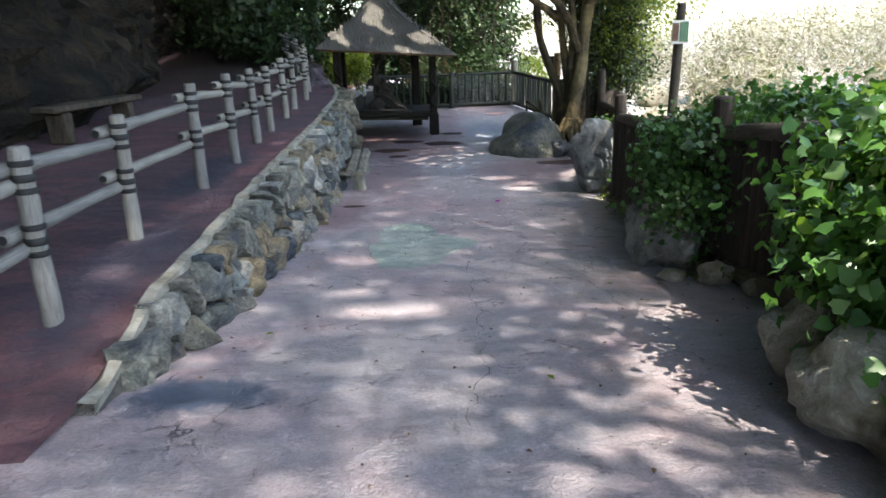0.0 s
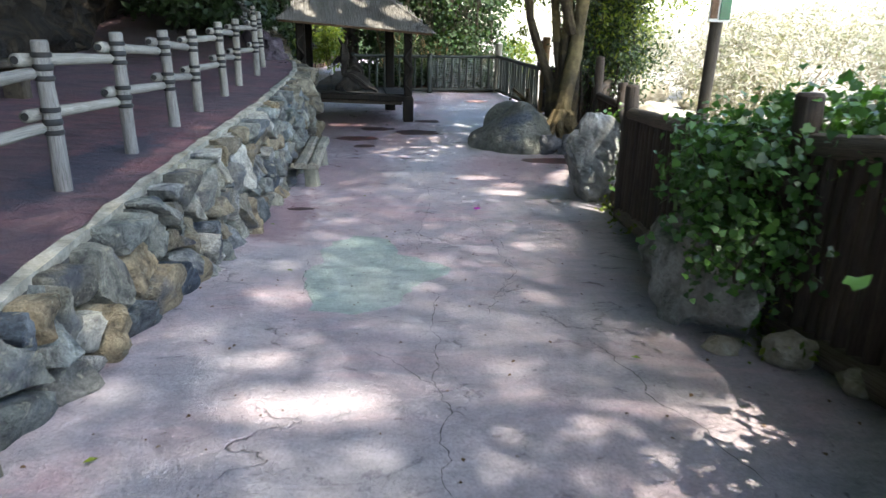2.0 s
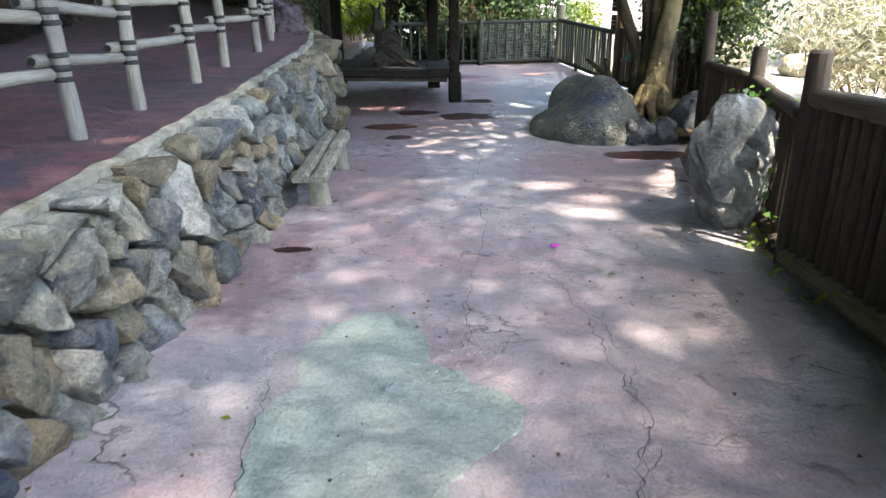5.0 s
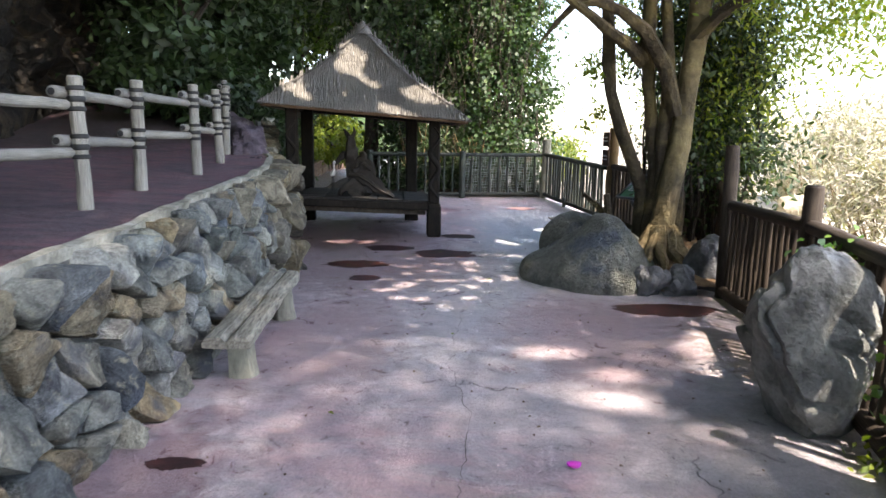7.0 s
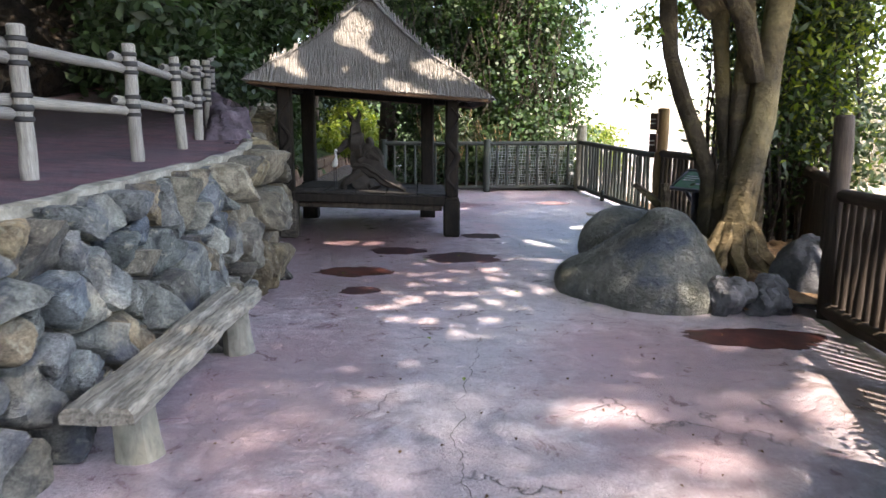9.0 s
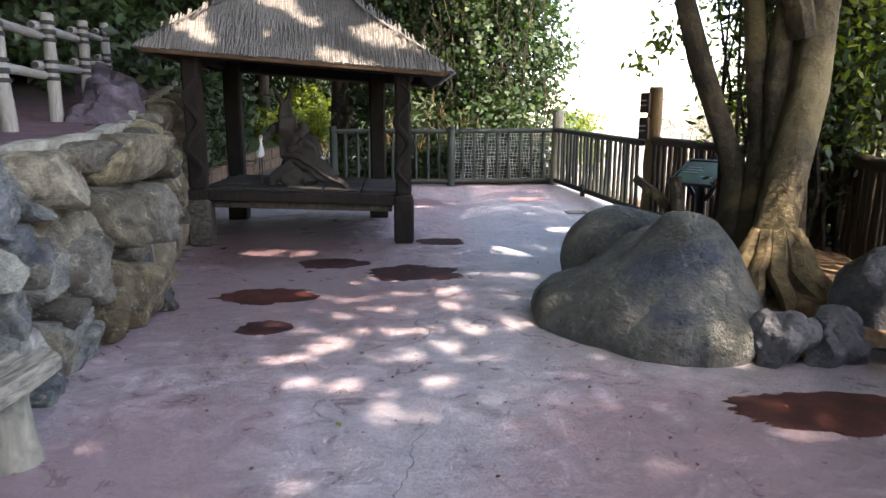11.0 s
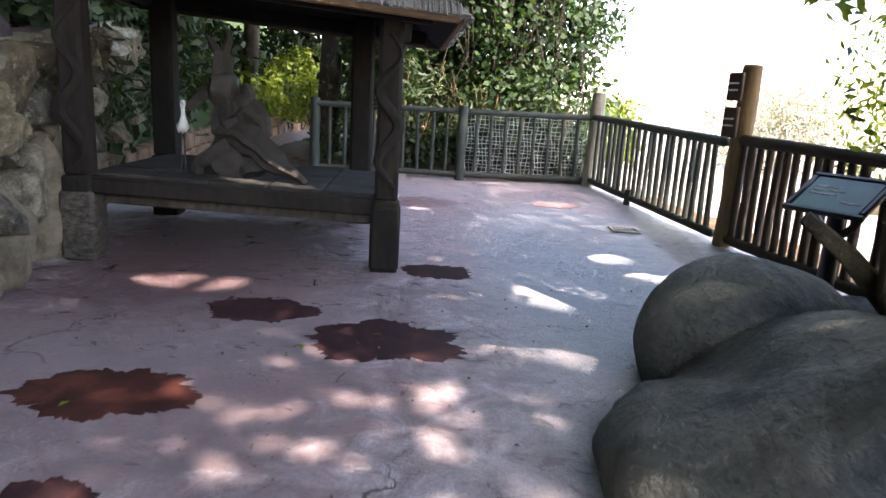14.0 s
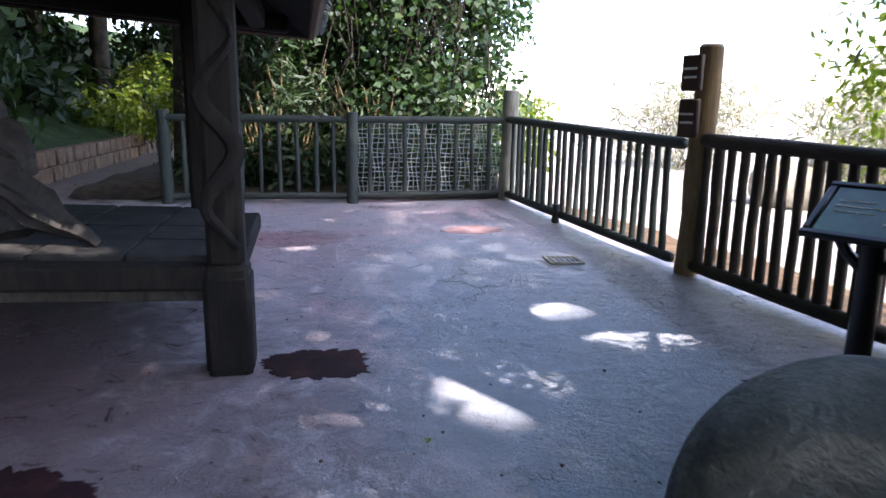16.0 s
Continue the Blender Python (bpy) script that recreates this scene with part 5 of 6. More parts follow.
bird = join(tube([(0, 0.1, 0.42), (0, 0.06, 0.46), (0, 0.0, 0.5), (0, -0.06, 0.55), (0, -0.075, 0.62), (0, -0.06, 0.69), (0, -0.075, 0.74), (0, -0.1, 0.76), (0, -0.12, 0.755)], [0.012, 0.05, 0.065, 0.045, 0.022, 0.02, 0.03, 0.026, 0.01], 12, 0.15, 3),
            tube([(0, -0.11, 0.755), (0, -0.16, 0.742), (0, -0.2, 0.732)], [0.014, 0.009, 0.003], 8), *[tube([(k * 0.022, 0, 0.0), (k * 0.02, 0.01, 0.2), (k * 0.018, 0, 0.46)], [0.01, 0.008, 0.012], 6) for k in (-1, 1)], slab((0.14, 0.12, 0.02), 0.005, (0, 0, 0.01)))
bird_mesh = mesh_of("bird_figure", *bird, WHITE)
bird_mesh.materials.append(BAND)
for face in bird_mesh.polygons:
    face.material_index = 1 if face.center.z < 0.42 else 0
tagged(part("bird_figure", bird_mesh, at=pose(-2.08, 18.95, dz + 0.03, 0, 0, 30) @ Matrix.Scale(0.85, 4)), "small white carved bird on dark legs on the hut deck", "carving")


# ---- the old tree by the boulders ----
def tree(name, base_at, limbs, material, label):
    """limbs: lists of (x, y, z, radius) in the tree's own frame."""
    t = thing(name, pose(*base_at), label, "tree")
    for i, l in enumerate(limbs):
        kind = "trunk" if l[0][3] > 0.14 else "branch"
        part(kind, mesh_of(kind, *tube([p[:3] for p in l], [p[3] for p in l], 16 if l[0][3] > 0.1 else 8, 0.35, i), TRUNK if name == "old_tree" and i == 0 else material), t)
    return t


GAPS_NEAR = [(-0.42, 4.64, 0.46, 0.22), (-0.9, 6.5, 0.28, 0.2), (0.03, 2.88, 0.2, 0.1), (0.42, 2.06, 0.25, 0.14), (1.97, 4.04, 0.3, 0.18), (0.75, 2.39, 0.3, 0.14), (1.69, 3.13, 0.14, 0.17), (1.08, 6.37, 0.1, 0.1), (1.54, 5.82, 0.1, 0.1),
             (0.21, 3.12, 0.14, 0.12), (-0.8, 5.23, 0.28, 0.13), (-0.06, 4.14, 0.2, 0.08), (1.8, 10.2, 0.22, 0.16), (1.46, 11.3, 0.24, 0.18), (0.11, 14.4, 0.2, 0.18), (-0.55, 5.51, 0.18, 0.08), (1.0, 1.75, 0.3, 0.12), (1.45, 2.2, 0.2, 0.1)]
GAPS_FAR = [(-1.55, 17.86, 0.56, 0.26), (-1.0, 15.9, 0.26, 0.15), (-0.39, 14.48, 0.18, 0.3), (-0.12, 15.52, 0.24, 0.17), (0.57, 14.94, 0.26, 0.18), (0.45, 15.58, 0.24, 0.2), (-0.21, 14.89, 0.14, 0.2), (0.66, 17.93, 0.16, 0.14), (1.32, 17.87, 0.19, 0.15), (2.29, 18.79, 0.24, 0.2),
            (2.08, 19.45, 0.2, 0.17), (1.25, 16.75, 0.16, 0.11), (-0.46, 16.41, 0.15, 0.11), (1.71, 18.19, 0.15, 0.12), (2.5, 18.81, 0.42, 0.15), (1.19, 18.21, 0.17, 0.12), (1.86, 22.39, 0.34, 0.16), (-0.04, 21.52, 0.22, 0.16), (0.0, 16.0, 0.3, 0.12), (2.3, 14.2, 0.2, 0.12), (0.9, 15.2, 0.13, 0.1), (0.2, 14.95, 0.13, 0.1), (0.95, 16.1, 0.16, 0.1), (-0.9, 15.0, 0.15, 0.1), (0.3, 16.6, 0.15, 0.1), (-0.2, 13.75, 0.17, 0.1), (0.65, 14.3, 0.2, 0.12), (-0.75, 15.85, 0.16, 0.1)]


def sunlit(points):
    """True for leaves that would shade one of the sun patches."""
    p, v = np.asarray(points), np.array(TO_SUN)
    low = np.interp(p[:, 1], [q[0] for q in FALL], [q[1] for q in FALL])
    x, y = p[:, 0] - v[0] / v[2] * (p[:, 2] - low), p[:, 1] - v[1] / v[2] * (p[:, 2] - low)
    hit = np.zeros(len(p), bool)
    for gx, gy, rx, ry in GAPS_NEAR + GAPS_FAR:
        hit |= ((x - gx) / (rx + 0.05)) ** 2 + ((y - gy) / (ry + 0.05)) ** 2 < 1
    return hit


def crown(parent, points, facing, sizes, material, seed, shape=LEAF_SHAPE, hang=0.0, loose=0.8):
    free = ~sunlit(points) if len(points) < 25000 else np.ones(len(points), bool)
    points, facing, sizes = points[free], facing[free], np.asarray(sizes)[free]
    o = np.array(parent.matrix_basis.translation)
    c = part("crown", leaves("crown", points - o, facing, sizes, material, shape, seed, loose, hang), parent)
    c["kind"] = "stuff"
    return c


def spread_limb(x, y, z, dx, dy, dz, r, n=7, seed=0):
    rng = random.Random(seed)
    out = []
    for i in range(n):
        s = i / (n - 1)
        out.append((x + dx * s + rng.uniform(-0.06, 0.06) * (i > 0), y + dy * s + rng.uniform(-0.06, 0.06) * (i > 0), z + dz * s - 0.25 * abs(dx) * s * s * 0.3, r * (1 - 0.75 * s)))
    return out


roots = []
for i, a in enumerate((200, 235, 262, 290, 320, 350, 30, 120)):
    c, s = math.cos(radians(a)), math.sin(radians(a))
    roots.append([(0.14 * c, 0.14 * s, 0.42, 0.06), (0.21 * c, 0.21 * s, 0.24, 0.085), (0.3 * c + 0.04 * s, 0.3 * s, 0.1, 0.075), (0.4 * c, 0.4 * s, 0.0, 0.065), (0.5 * c, 0.5 * s, -0.05, 0.055), (0.66 * c, 0.6 * s, -0.14, 0.03)])
old_tree = tree("old_tree", (3.05, 15.35, floor_z(15.35) + 0.3), [
    [(0, 0, -0.15, 0.26), (0.0, 0, 0.15, 0.2), (0.03, 0, 0.45, 0.165), (0.09, 0, 0.9, 0.15), (0.17, 0.0, 1.5, 0.145), (0.25, 0.05, 2.1, 0.14), (0.33, 0.1, 2.9, 0.125), (0.4, 0.2, 4.2, 0.11), (0.45, 0.2, 6.0, 0.07)],
    [(-0.05, 0.2, -0.1, 0.19), (-0.06, 0.22, 0.5, 0.125), (-0.03, 0.25, 1.1, 0.1), (-0.1, 0.25, 1.6, 0.09), (-0.2, 0.22, 2.2, 0.085), (-0.28, 0.15, 2.8, 0.1), (-0.3, 0.1, 3.8, 0.09), (-0.45, 0, 5.5, 0.05)],
    [(-0.12, 0.33, -0.1, 0.17), (-0.15, 0.35, 0.4, 0.12), (-0.18, 0.35, 0.85, 0.1), (-0.31, 0.35, 1.18, 0.09), (-0.55, 0.35, 1.76, 0.085), (-0.7, 0.33, 2.2, 0.08), (-0.76, 0.3, 2.6, 0.09), (-0.8, 0.25, 3.1, 0.08), (-0.95, 0.1, 4.2, 0.06), (-1.2, -0.2, 5.2, 0.03)],
    [(0.02, 0.15, 0.0, 0.17), (0.04, 0.15, 0.8, 0.1), (0.0, 0.14, 1.6, 0.09), (0.02, 0.1, 2.4, 0.08), (-0.1, 0.1, 3.4, 0.07), (-0.2, 0.1, 4.8, 0.04)],
    [(0.1, 0.0, 1.9, 0.1), (-0.1, -0.08, 2.5, 0.1), (-0.4, -0.14, 2.95, 0.09), (-0.74, -0.15, 3.2, 0.075), (-1.05, -0.15, 3.3, 0.06), (-1.32, -0.15, 3.28, 0.05), (-1.55, -0.15, 3.05, 0.035), (-1.77, -0.15, 2.77, 0.015)],
    [(0.2, 0.2, 0.0, 0.16), (0.28, 0.3, 0.8, 0.1), (0.3, 0.35, 1.8, 0.09), (0.5, 0.4, 3.2, 0.08), (0.9, 0.5, 4.8, 0.05)],
    spread_limb(-0.35, 0.15, 2.6, -1.6, -0.8, 1.1, 0.1, seed=1), spread_limb(0.3, 0.1, 2.9, 1.6, -1.2, 1.6, 0.1, seed=2), spread_limb(0.3, 0.1, 2.7, 1.2, 1.6, 1.4, 0.09, seed=3),
    [(-0.5, 0.35, 0.15, 0.08), (-0.62, 0.4, 0.5, 0.06), (-0.66, 0.42, 0.8, 0.05)], [(-0.45, 0.5, 0.3, 0.07), (-0.75, 0.55, 0.62, 0.05), (-0.95, 0.6, 0.78, 0.035)]], BARK, "old tree with several leaning trunks and knotted yellow-brown roots")

for i, l in enumerate(roots):
    part("root", mesh_of("root", *tube([p[:3] for p in l], [p[3] for p in l], 12, 0.5, i + 20), ROOT), old_tree, "pale knotted surface root")

# ---- unseen leaf roof added over the plaza: shade, with gaps cut for sun patches ----
rng = np.random.default_rng(21)
N = 150000
gx, gy, cz = rng.uniform(-7, 4.6, N), rng.uniform(-4, 27, N), rng.uniform(9.5, 12.0, N)
# two more leaf layers over the left side, added to cut the light
gx, gy, cz = np.append(gx, rng.uniform(-16, -2.6, 95000)), np.append(gy, rng.uniform(-4, 35, 95000)), np.append(cz, rng.uniform(9.0, 12.0, 95000))
gx, gy, cz = np.append(gx, rng.uniform(-9, -0.8, 70000)), np.append(gy, rng.uniform(-4, 28, 70000)), np.append(cz, rng.uniform(8.5, 11.0, 70000))
N = len(gx)
# unseen leaves here are raised and shrunk so the sun blurs into soft light
lofty = (rng.random(N) < np.clip((gx - 0.1) / 1.0, 0, 1)) & (gy > 16.5) & (gy < 25)
lofty |= (rng.random(N) < np.clip((gx + 3.4) / 0.8, 0, 1)) & (gy < 12.3) & ((gx < 0.2) | (gy > 4.6))
spare = lofty & (np.arange(N) >= 150000)
cz = cz + np.where(lofty, 9.0, 0.0)
leaf_size = rng.uniform(0.17, 0.27, N) * np.where(lofty, 0.74, 1.0)
s = np.array(TO_SUN)
fz = np.interp(gy, [p[0] for p in FALL], [p[1] for p in FALL])
cx, cy = gx + s[0] / s[2] * (cz - fz), gy + s[1] / s[2] * (cz - fz)
keep = ~spare
ragged = np.array([noise.noise(Vector((a * 5.0, b * 6.5, 5.0))) + 0.6 * noise.noise(Vector((a * 12.0, b * 14.0, 1.0))) for a, b in zip(gx, gy)])
for x, y, rx, ry in GAPS_NEAR + GAPS_FAR:
    keep &= (((gx - x) / (rx - 0.03)) ** 2 + ((gy - y) / (ry - 0.02)) ** 2 > 1) | (ragged > (0.2 if rx < 0.4 else 0.5))
dapple = np.array([noise.noise(Vector((a * 3.6, b * 4.6, 12.0))) + 0.4 * noise.noise(Vector((a * 9.0, b * 10.0, 3.0))) for a, b in zip(gx, gy)])
keep &= ~((abs(gx - 0.05) < 1.15 - 0.2 * abs(gy - 15.2)) & (abs(gy - 15.2) < 2.1) & (dapple > 0.27))
holes = np.array([noise.noise(Vector((a * 2.6, b * 2.6, 2.0))) + 0.5 * noise.noise(Vector((a * 6.2, b * 6.2, 8.0))) for a, b in zip(gx, gy)])
edge = np.interp(gy, [-5, 12, 14, 19, 23, 26], [2.0, 2.2, 3.2, 3.5, 3.0, 2.5])
far = np.where(gx < -1.6, 35.0, 25.3)
keep &= (rng.random(N) > 0.28 * np.clip((6.5 - gy) / 3, 0, 1)) | (gx < -2.2)
keep &= ((gx + 4.6) / 1.7) ** 2 + ((gy - 31.6) / 1.5) ** 2 > 1
# fewer leaves kept at the near open side, to brighten the floor
keep &= (rng.random(N) > 0.64 * np.clip((gx - 0.2) / 0.9, 0, 1)) | (gy > 4.6)
keep &= (holes < 0.8) & (gx > -16) & (gx < edge) & (gy > -4) & (gy < far)
# sun lies in broad flecks on the front of the hut roof
ix, iy = cx - s[0] / s[2] * (cz - 1.9), cy - s[1] / s[2] * (cz - 1.9)
fleck = np.array([noise.noise(Vector((a * 1.5 + b * 0.9, b * 1.5, 4.0))) for a, b in zip(ix, iy)])
keep &= ~((abs(ix + 1.2) < 1.8) & (abs(iy - 18.6) < 1.2) & (fleck > 0.06))
# the ivy and the open edge stand in the sun
for x, y, z, r in ((2.3, 2.5, 0.8, 0.85), (2.5, 3.4, 1.0, 0.5), (2.95, 15.15, -0.1, 0.28)):
    ix, iy = cx - s[0] / s[2] * (cz - z), cy - s[1] / s[2] * (cz - z)
    keep &= ((ix - x) ** 2 + (iy - y) ** 2 > r * r) | (rng.random(N) < 0.03)
cx, cy, cz, leaf_size = cx[keep], cy[keep], cz[keep], leaf_size[keep]
place = np.stack([cx, cy, cz], 1)
up = np.tile((0.0, 0.0, 1.0), (len(place), 1))
# trees added to hold the leaf roof; the last two stand out of view
STANDS = [(-10.5, 3.0, 1.5), (-11.5, 13.0, 3.0), (-10.0, 24.0, 2.6), (4.9, -6.0, 0.2), (9.5, -4.0, -0.4)]
homes = [old_tree]
for i, (x, y, z) in enumerate(STANDS):
    homes.append(tree("shade_tree", (x, y, z), [[(0, 0, -1.5, 0.45), (0.1, 0, 1.5, 0.36), (0.3, 0.1, 4.0, 0.3), (0.6, 0.2, 8.0, 0.22), (0.9, 0.3, 13.0, 0.08)], spread_limb(0.3, 0.1, 4.0, 3.5, 2.5, 9.0, 0.18, seed=9 + i), spread_limb(0.3, 0.1, 4.6, -2.6, 2.0, 8.6, 0.16, seed=19 + i), spread_limb(0.5, 0.1, 5.5, 2.0, -2.6, 7.0, 0.14, seed=29 + i)], DARK_BARK, "tall dark-trunked shade tree with a wide crown"))
centres = np.array([(4.5, 14.0), (-5.0, 0.0), (-5.5, 8.0), (-4.0, 20.0), (4.0, -4.0), (8.0, 2.0)])
nearest = np.argmin(((place[:, None, :2] - centres[None]) ** 2).sum(2), 1)
for i, home in enumerate(homes):
    sel = nearest == i
    crown(home, place[sel], up[sel], leaf_size[sel], LEAF, 40 + i, loose=0.45)

# leaf layer added low over the bank, to keep the slope behind the hut dark
rng = np.random.default_rng(77)
lx, ly, lz = rng.uniform(-14, -2.4, 60000), rng.uniform(21.5, 43, 60000), rng.uniform(5.0, 8.5, 60000)
sx, sy = lx - s[0] / s[2] * (lz - 0.3), ly - s[1] / s[2] * (lz - 0.3)
low = ((sx + 4.6) / 1.8) ** 2 + ((sy - 31.6) / 1.6) ** 2 > 1
bank_shade_leaves = np.stack([lx, ly, lz], 1)[low]
crown(homes[3], bank_shade_leaves, np.tile((0.0, 0.0, 1.0), (len(bank_shade_leaves), 1)), rng.uniform(0.2, 0.36, len(bank_shade_leaves)), DARK_LEAF, 78, loose=0.5)

# hanging leaves of the old tree on the open side
p, f = cloud([(4.3, 16.6, 1.6, 0.7, 1.0, 1.4), (3.7, 17.4, 1.9, 0.5, 0.6, 1.6), (4.9, 18.0, 1.6, 0.9, 0.8, 1.6), (4.7, 17.0, 2.6, 1.0, 1.3, 1.5), (4.2, 14.6, 3.2, 0.9, 1.2, 1.0), (3.6, 17.2, 3.4, 1.1, 1.4, 0.9), (4.5, 21.5, 3.0, 0.6, 0.5, 0.45), (5.2, 15.2, 2.9, 0.8, 1.0, 1.3)], 24500, 3, 0.8, 0.2)
crown(old_tree, p, f, np.random.default_rng(5).uniform(0.055, 0.11, len(p)), YELLOW_LEAF, 6, OVAL_SHAPE, hang=0.35)
p, f = cloud([(2.4, 15.0, 4.0, 1.8, 1.6, 0.8), (1.0, 15.5, 4.3, 1.5, 1.5, 0.7), (3.6, 15.0, 4.4, 1.6, 1.6, 0.9)], 9000, 4, 0.9, 0.25)
crown(old_tree, p, f, np.random.default_rng(6).uniform(0.05, 0.1, len(p)), LEAF, 7, OVAL_SHAPE, hang=0.3)

p, f = cloud([(4.4, 17.2, 1.6, 0.9, 1.0, 1.6), (3.8, 16.9, 2.6, 1.0, 1.0, 1.2), (4.6, 16.4, 0.6, 0.6, 1.0, 0.9)], 8000, 14, 0.9, 0.25)
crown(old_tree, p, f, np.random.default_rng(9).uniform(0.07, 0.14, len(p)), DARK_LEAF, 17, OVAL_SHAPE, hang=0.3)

# dark twigs and leaves behind the leaning trunks
thicket = []
rt = random.Random(15)
for k in range(46):
    x, y, z = rt.uniform(3.15, 4.5), rt.uniform(16.1, 17.2), floor_z(16.6)
    lean = rt.uniform(-0.25, 0.35)
    thicket.append(tube([(x, y, z), (x + lean * 0.3 + rt.uniform(-0.1, 0.1), y, z + 0.9), (x + lean * 0.7 + rt.uniform(-0.12, 0.12), y + 0.1, z + 1.9), (x + lean + rt.uniform(-0.2, 0.2), y + 0.15, z + rt.uniform(2.6, 3.6))], [0.03, 0.024, 0.017, 0.007], 5))
twigs = thing("thicket", pose(0, 0, 0), "dark tangle of thin stems and leaves behind the tree", "thicket")
part("stem", mesh_of("stem", *join(*thicket), DARK_BARK), twigs)["kind"] = "stuff"
p, f = cloud([(3.6, 16.5, 0.9, 0.4, 0.35, 1.5), (4.2, 16.6, 1.1, 0.5, 0.4, 1.7), (3.5, 16.6, 2.4, 0.5, 0.4, 0.9), (4.4, 16.4, 2.2, 0.5, 0.5, 1.0)], 11000, 27, 0.9, 0.16)
part("leaves", leaves("leaves", p, f, np.random.default_rng(27).uniform(0.05, 0.11, len(p)), DARK_LEAF, OVAL_SHAPE, 27, 0.8, 0.3), twigs)["kind"] = "stuff"
p, f = cloud([(2.25, 15.9, 1.25, 0.22, 0.2, 0.3), (2.45, 15.9, 2.0, 0.25, 0.2, 0.4), (2.1, 15.8, 1.9, 0.25, 0.2, 0.3)], 520, 28, 0.9, 0.08)
crown(old_tree, p, f, np.random.default_rng(28).uniform(0.05, 0.1, len(p)), YELLOW_LEAF, 28, OVAL_SHAPE, hang=0.4)

p, f = cloud([(4.5, 19.5, 0.9, 0.32, 0.4, 1.0), (4.65, 19.3, 2.0, 0.5, 0.5, 0.5), (4.2, 19.6, 2.5, 0.4, 0.4, 0.25)], 1500, 29, 0.9, 0.12)
crown(old_tree, p, f, np.random.default_rng(29).uniform(0.05, 0.1, len(p)), YELLOW_LEAF, 29, OVAL_SHAPE, hang=0.4)

# ---- ivy on the fence ----
def bush(name, blobs, count, size, material, seed, label, category="shrub", shape=LEAF_SHAPE, fill=0.35, clump=0.12, hang=0.2, stems=0, stem_mat=None, loose=0.7):
    x, y, z = blobs[0][0], blobs[0][1], min(b[2] - b[5] for b in blobs)
    t = thing(name, pose(x, y, z), label, category)
    p, f = cloud(blobs, count, seed, fill, clump)
    lf = part("leaves", leaves("leaves", p - np.array((x, y, z)), f, np.random.default_rng(seed).uniform(size[0], size[1], len(p)), material, shape, seed, loose, hang), t)
    lf["kind"] = "stuff"
    if stems:
        rng = random.Random(seed)
        tubes = []
        for i in range(stems):
            b = rng.choice(blobs)
            a = rng.uniform(0, 6.28)
            q = (b[0] + b[3] * 0.8 * math.cos(a) - x, b[1] + b[4] * 0.8 * math.sin(a) - y, b[2] + b[5] * rng.uniform(-0.4, 0.8) - z)
            g = (b[0] + b[3] * 0.3 * math.cos(a) - x, b[1] + b[4] * 0.3 * math.sin(a) - y, 0)
            m = tuple((u + w) / 2 + rng.uniform(-0.12, 0.12) for u, w in zip(q, g))
            tubes.append(tube([g, m, q], [0.02, 0.014, 0.006], 5))
        part("stem", mesh_of("stem", *join(*tubes), stem_mat or DARK_BARK), t)["kind"] = "stuff"
    return t


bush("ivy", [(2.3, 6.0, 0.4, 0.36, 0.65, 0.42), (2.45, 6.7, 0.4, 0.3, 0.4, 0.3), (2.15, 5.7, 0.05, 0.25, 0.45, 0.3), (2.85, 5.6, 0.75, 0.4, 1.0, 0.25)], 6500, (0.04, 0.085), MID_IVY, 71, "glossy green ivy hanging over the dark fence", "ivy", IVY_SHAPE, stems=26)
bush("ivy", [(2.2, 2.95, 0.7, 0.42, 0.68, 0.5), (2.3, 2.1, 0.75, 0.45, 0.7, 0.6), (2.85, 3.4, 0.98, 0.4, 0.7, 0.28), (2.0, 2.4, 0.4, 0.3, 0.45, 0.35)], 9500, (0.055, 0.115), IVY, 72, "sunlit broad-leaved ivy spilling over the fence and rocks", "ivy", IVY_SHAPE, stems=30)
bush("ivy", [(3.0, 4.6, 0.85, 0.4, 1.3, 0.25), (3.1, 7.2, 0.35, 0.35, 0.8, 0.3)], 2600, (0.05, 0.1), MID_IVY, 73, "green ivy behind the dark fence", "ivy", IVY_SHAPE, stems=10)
bush("ivy", [(2.75, 9.75, -0.25, 0.14, 0.3, 0.4), (2.9, 10.9, -0.1, 0.2, 0.4, 0.35)], 650, (0.04, 0.08), IVY, 74, "yellow-green ivy sprigs beside the grey rock", "ivy", IVY_SHAPE, stems=8, clump=0.07)
bush("weeds", [(2.38, 5.3, -0.42, 0.25, 0.3, 0.14), (2.45, 8.9, -0.75, 0.12, 0.5, 0.1), (2.6, 9.6, -0.78, 0.2, 0.2, 0.1)], 420, (0.04, 0.08), YELLOW_LEAF, 75, "small weeds growing at the fence foot", "weeds", clump=0.06)

# ---- ivy hedge at the end of the plaza ----
# the two highest z rows are added out of view to block sky light
hedge_blobs = [(x, 26.2 + 0.5 * math.sin(i * 2.1), z, 1.15, 0.9, 1.2) for i, x in enumerate((-0.9, 0.2, 1.2, 2.2)) for z in (0.6, 2.2, 3.8, 5.4, 7.0, 8.4)]
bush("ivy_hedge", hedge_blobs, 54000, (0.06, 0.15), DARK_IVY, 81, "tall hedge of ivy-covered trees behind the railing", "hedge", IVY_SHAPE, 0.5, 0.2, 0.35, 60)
# dark filler leaves added inside so no sky shows through the hedge
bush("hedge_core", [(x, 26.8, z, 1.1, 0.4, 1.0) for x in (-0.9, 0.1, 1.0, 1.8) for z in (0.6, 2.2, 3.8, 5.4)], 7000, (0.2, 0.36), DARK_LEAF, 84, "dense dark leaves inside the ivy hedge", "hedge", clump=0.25)
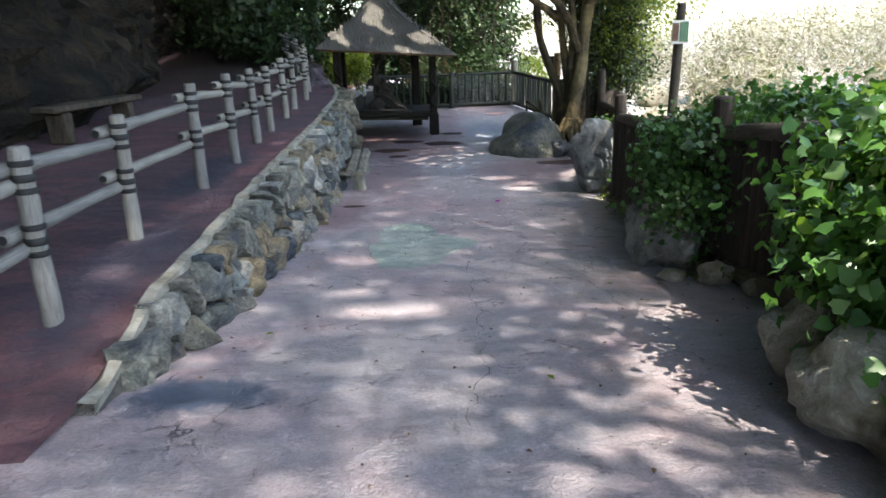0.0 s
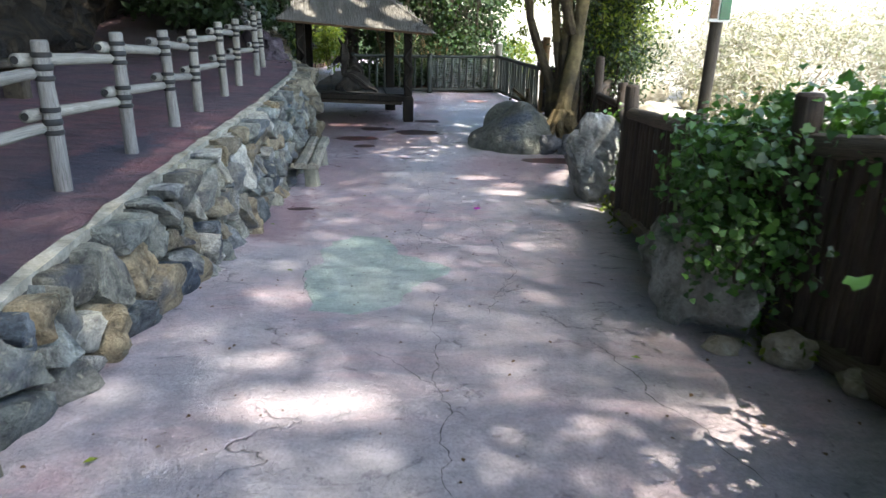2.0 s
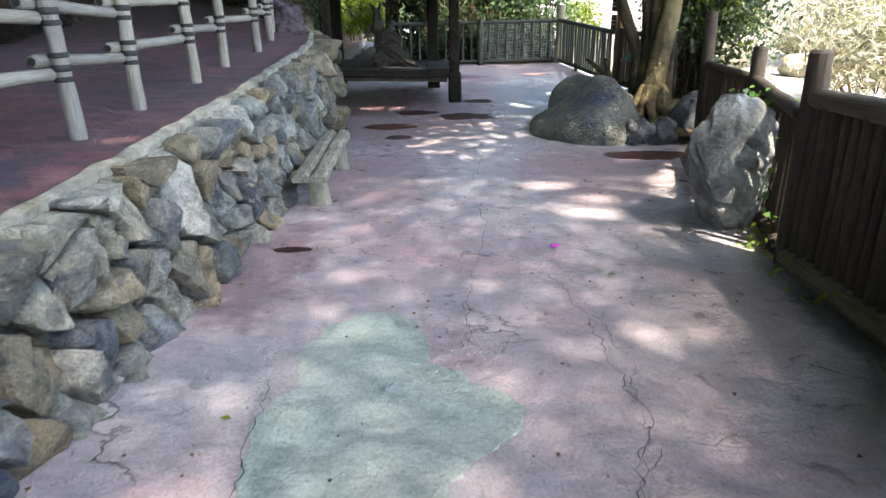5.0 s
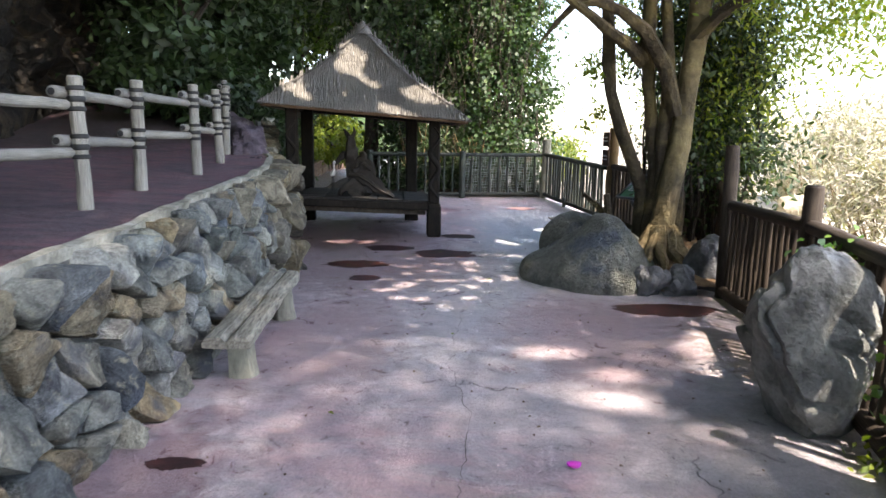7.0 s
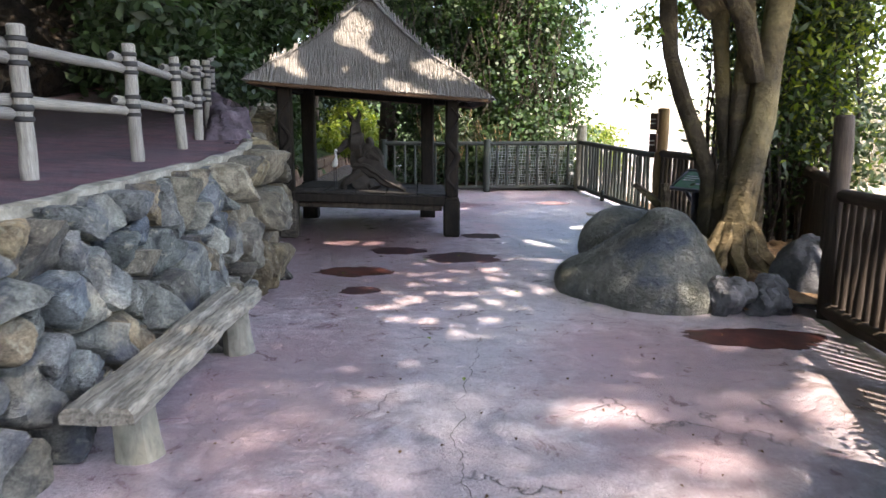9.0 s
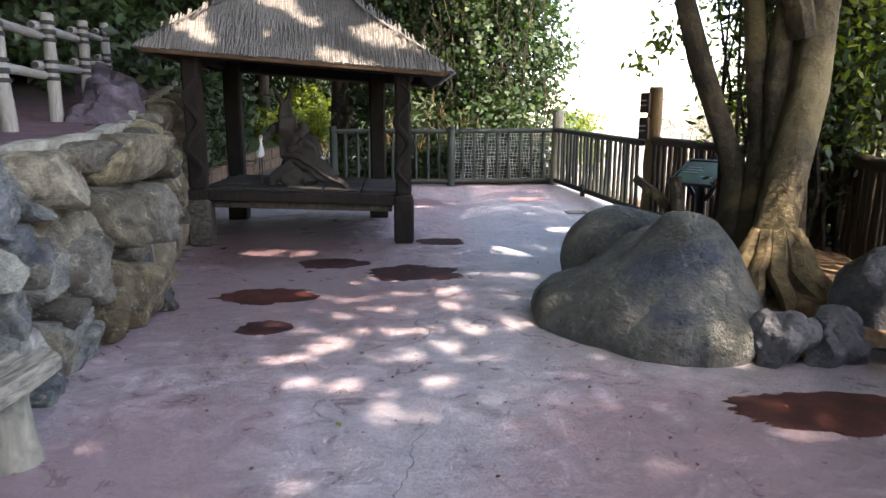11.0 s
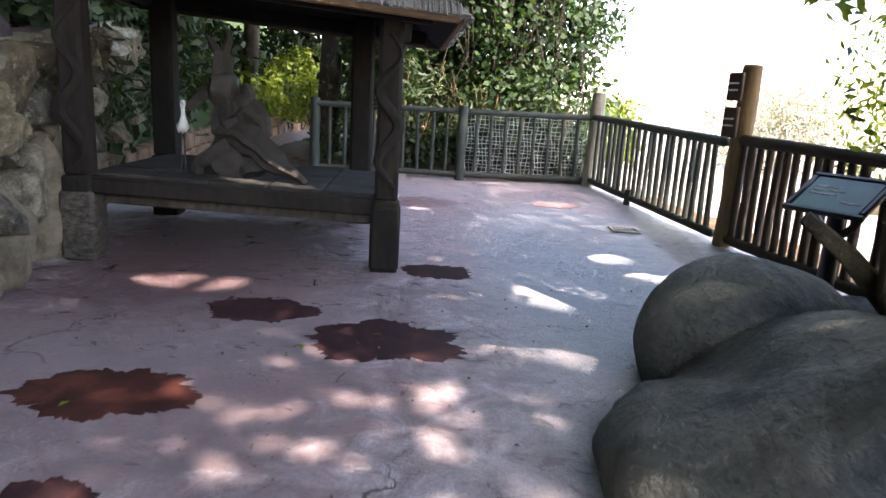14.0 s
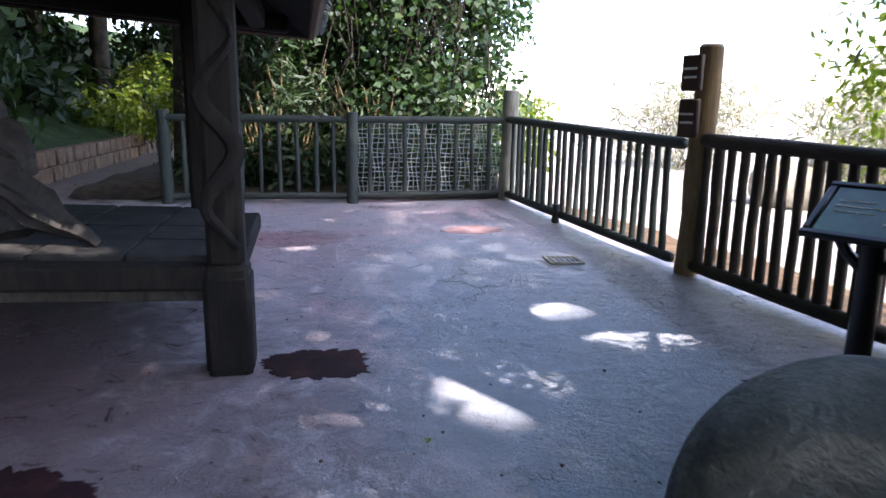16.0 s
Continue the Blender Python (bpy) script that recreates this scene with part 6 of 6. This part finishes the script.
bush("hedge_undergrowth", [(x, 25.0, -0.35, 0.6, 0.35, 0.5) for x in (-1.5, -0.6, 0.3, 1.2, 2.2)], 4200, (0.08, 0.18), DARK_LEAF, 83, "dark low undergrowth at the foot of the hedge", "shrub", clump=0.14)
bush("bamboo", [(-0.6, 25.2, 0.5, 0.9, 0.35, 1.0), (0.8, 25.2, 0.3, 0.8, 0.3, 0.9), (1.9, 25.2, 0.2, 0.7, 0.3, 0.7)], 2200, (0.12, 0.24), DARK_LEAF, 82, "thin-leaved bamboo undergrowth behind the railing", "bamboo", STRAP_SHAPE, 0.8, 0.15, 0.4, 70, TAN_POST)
# dry vines hanging in the hedge
vines = []
rv = random.Random(6)
for k in range(110):
    x, z, y = rv.uniform(-1.7, 2.6), rv.uniform(1.6, 5.5), rv.uniform(24.9, 25.4)
    ln = rv.uniform(0.8, 2.2)
    vines.append(tube([(x, y, z), (x + rv.uniform(-0.25, 0.25), y - 0.1, z - ln * 0.4), (x + rv.uniform(-0.3, 0.3), y, z - ln * 0.7), (x + rv.uniform(-0.35, 0.35), y - 0.05, z - ln)], [0.009, 0.008, 0.006, 0.004], 4))
tagged(part("hanging_vines", mesh_of("hanging_vines", *join(*vines), DARK_BARK)), "dry brown vines hanging down the hedge", "vines", kind="stuff")

# ---- woods on the bank and above the rock face ----
def wood(cx, cy, z, r, h, n, seed, material=DARK_LEAF, size=(0.16, 0.32), label="dark shaded evergreen tree on the bank"):
    rng = random.Random(seed)
    t = tree("bank_tree", (cx, cy, z), [[(0, 0, -0.8, 0.24), (0.1, 0.05, h * 0.3, 0.19), (rng.uniform(-0.3, 0.3), 0, h * 0.6, 0.14), (rng.uniform(-0.5, 0.5), 0.2, h * 0.95, 0.05)], spread_limb(0.1, 0, h * 0.35, r * 0.7, -0.5, h * 0.25, 0.09, seed=seed), spread_limb(0.1, 0, h * 0.45, -r * 0.7, -0.5, h * 0.25, 0.08, seed=seed + 3)], DARK_BARK, label)
    blobs = [(cx + rng.uniform(-0.5, 0.5) * r, cy + rng.uniform(-0.5, 0.5) * r, z + h * rng.uniform(0.3, 1.0), r * rng.uniform(0.5, 0.8), r * rng.uniform(0.5, 0.8), h * rng.uniform(0.14, 0.24)) for _ in range(7)]
    p, f = cloud(blobs, n, seed, 0.6, 0.25)
    crown(t, p, f, np.random.default_rng(seed).uniform(size[0], size[1], n), material, seed, hang=0.3)


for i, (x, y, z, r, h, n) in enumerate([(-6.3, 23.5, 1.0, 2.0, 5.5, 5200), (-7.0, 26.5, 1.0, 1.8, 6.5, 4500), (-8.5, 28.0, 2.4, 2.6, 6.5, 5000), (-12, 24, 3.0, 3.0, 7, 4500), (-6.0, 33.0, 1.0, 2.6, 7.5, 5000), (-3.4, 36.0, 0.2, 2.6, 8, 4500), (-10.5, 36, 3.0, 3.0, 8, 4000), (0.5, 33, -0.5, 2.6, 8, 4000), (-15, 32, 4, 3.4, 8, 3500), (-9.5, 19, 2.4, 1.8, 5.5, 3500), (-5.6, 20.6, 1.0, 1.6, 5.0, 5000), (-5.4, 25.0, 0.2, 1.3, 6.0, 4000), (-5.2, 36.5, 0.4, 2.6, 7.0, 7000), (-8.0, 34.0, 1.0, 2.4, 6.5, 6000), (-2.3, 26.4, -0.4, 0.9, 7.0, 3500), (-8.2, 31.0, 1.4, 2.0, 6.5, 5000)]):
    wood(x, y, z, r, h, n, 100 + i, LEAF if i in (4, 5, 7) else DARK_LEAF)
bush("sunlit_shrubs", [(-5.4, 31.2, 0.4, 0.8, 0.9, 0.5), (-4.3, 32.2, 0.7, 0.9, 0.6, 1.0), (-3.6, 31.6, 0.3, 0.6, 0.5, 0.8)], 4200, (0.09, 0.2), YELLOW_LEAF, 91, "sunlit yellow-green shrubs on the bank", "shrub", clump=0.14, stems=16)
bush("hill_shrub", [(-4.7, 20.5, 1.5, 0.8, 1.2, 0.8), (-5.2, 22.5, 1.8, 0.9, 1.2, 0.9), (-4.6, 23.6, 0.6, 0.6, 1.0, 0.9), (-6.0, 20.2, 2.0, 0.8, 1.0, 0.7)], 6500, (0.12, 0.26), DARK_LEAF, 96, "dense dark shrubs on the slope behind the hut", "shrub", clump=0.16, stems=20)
slope = []
rs = random.Random(31)
for k in range(100):
    y = rs.uniform(21.5, 40)
    x = lerp_line([(18.5, -3.75), (21, -4.0), (26, -4.5), (33, -5.0), (70, 3)], y)[1] - rs.uniform(0.7, 9.5)
    if (x + 5.8) ** 2 + (y - 31.0) ** 2 > 2.2:
        slope.append((x, y, floor_z(y) + 0.75 + min(4.5, 0.42 * (-4.6 - x)), 1.3, 1.3, rs.uniform(0.5, 1.1)))
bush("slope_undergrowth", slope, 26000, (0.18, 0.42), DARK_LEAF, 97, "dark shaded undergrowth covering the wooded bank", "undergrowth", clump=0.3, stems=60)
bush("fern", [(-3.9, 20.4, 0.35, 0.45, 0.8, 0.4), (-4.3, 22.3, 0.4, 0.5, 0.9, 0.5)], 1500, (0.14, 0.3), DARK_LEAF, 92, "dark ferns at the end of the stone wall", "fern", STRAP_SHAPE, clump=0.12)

# low block wall along the bank
edge_wall = thing("block_wall", Matrix(), "low wall of brown sandstone blocks at the foot of the bank", "wall", kind="structure")
BL = [(19.6, -3.72), (21, -3.95), (26, -4.45), (33, -4.95), (40, -4.0)]
BLOCK = mesh_of("block", *slab((0.24, 0.4, 0.26), 0.025), BRICK)
y = 19.7
while y < 39:
    for c in range(2):
        yy = y + 0.21 * c
        x = lerp_line(BL, yy)[1]
        dx = lerp_line(BL, yy + 0.2)[1] - lerp_line(BL, yy - 0.2)[1]
        part("block", BLOCK, edge_wall, at=pose(x + random.uniform(-0.015, 0.015), yy, floor_z(yy) + 0.12 + 0.265 * c, random.uniform(-2, 2), 0, -math.degrees(math.atan2(dx, 0.4)) + random.uniform(-3, 3)))
    y += 0.42

# ---- sunlit brush, rocks and posts beyond the railings ----
for i, (x, y, r, h, n) in enumerate([(11, 26, 2.6, 3.2, 3200), (15, 21, 3.0, 3.6, 3200), (16, 31, 3.4, 4.2, 3200), (10, 34, 2.6, 3.0, 2600), (19, 26, 3.4, 5.0, 3200), (8.5, 19, 1.4, 1.8, 1800), (13, 15, 2.4, 3.4, 2800), (23, 35, 4, 6, 3000), (9.5, 12.5, 1.6, 2.6, 2400), (18, 12, 3, 4.5, 2800)]):
    bush("dry_brush", [(x, y, -0.9 + h * 0.35, r, r * 0.8, h * 0.4), (x + r * 0.4, y + 0.5, -0.9 + h * 0.6, r * 0.7, r * 0.7, h * 0.4)], int(n * 2.4), (0.1, 0.28), DRY_LEAF, 200 + i, "sun-bleached dry brush beyond the railing", "brush", STRAP_SHAPE, 0.7, 0.3, 0.2, 20, TAN_POST)
for i, (x, y, s) in enumerate([(7.2, 22, 0.5), (8.4, 26, 0.8), (9.5, 24, 0.6), (6.6, 17, 0.4), (7.6, 14.5, 0.6), (12, 29, 1.0), (6.4, 11.5, 0.5)]):
    rock("field_rock", (x, y, floor_z(y) - 0.4), (s, s * 0.8, s * 0.6), 300 + i, PALE_ROCK, "sunlit pale rock on the gravel", sub=3)
bush("garden_shrub", [(4.1, 29.5, 0.1, 0.8, 0.8, 0.9)], 1500, (0.1, 0.2), YELLOW_LEAF, 95, "light green shrub beyond the railing corner", "shrub", clump=0.14)
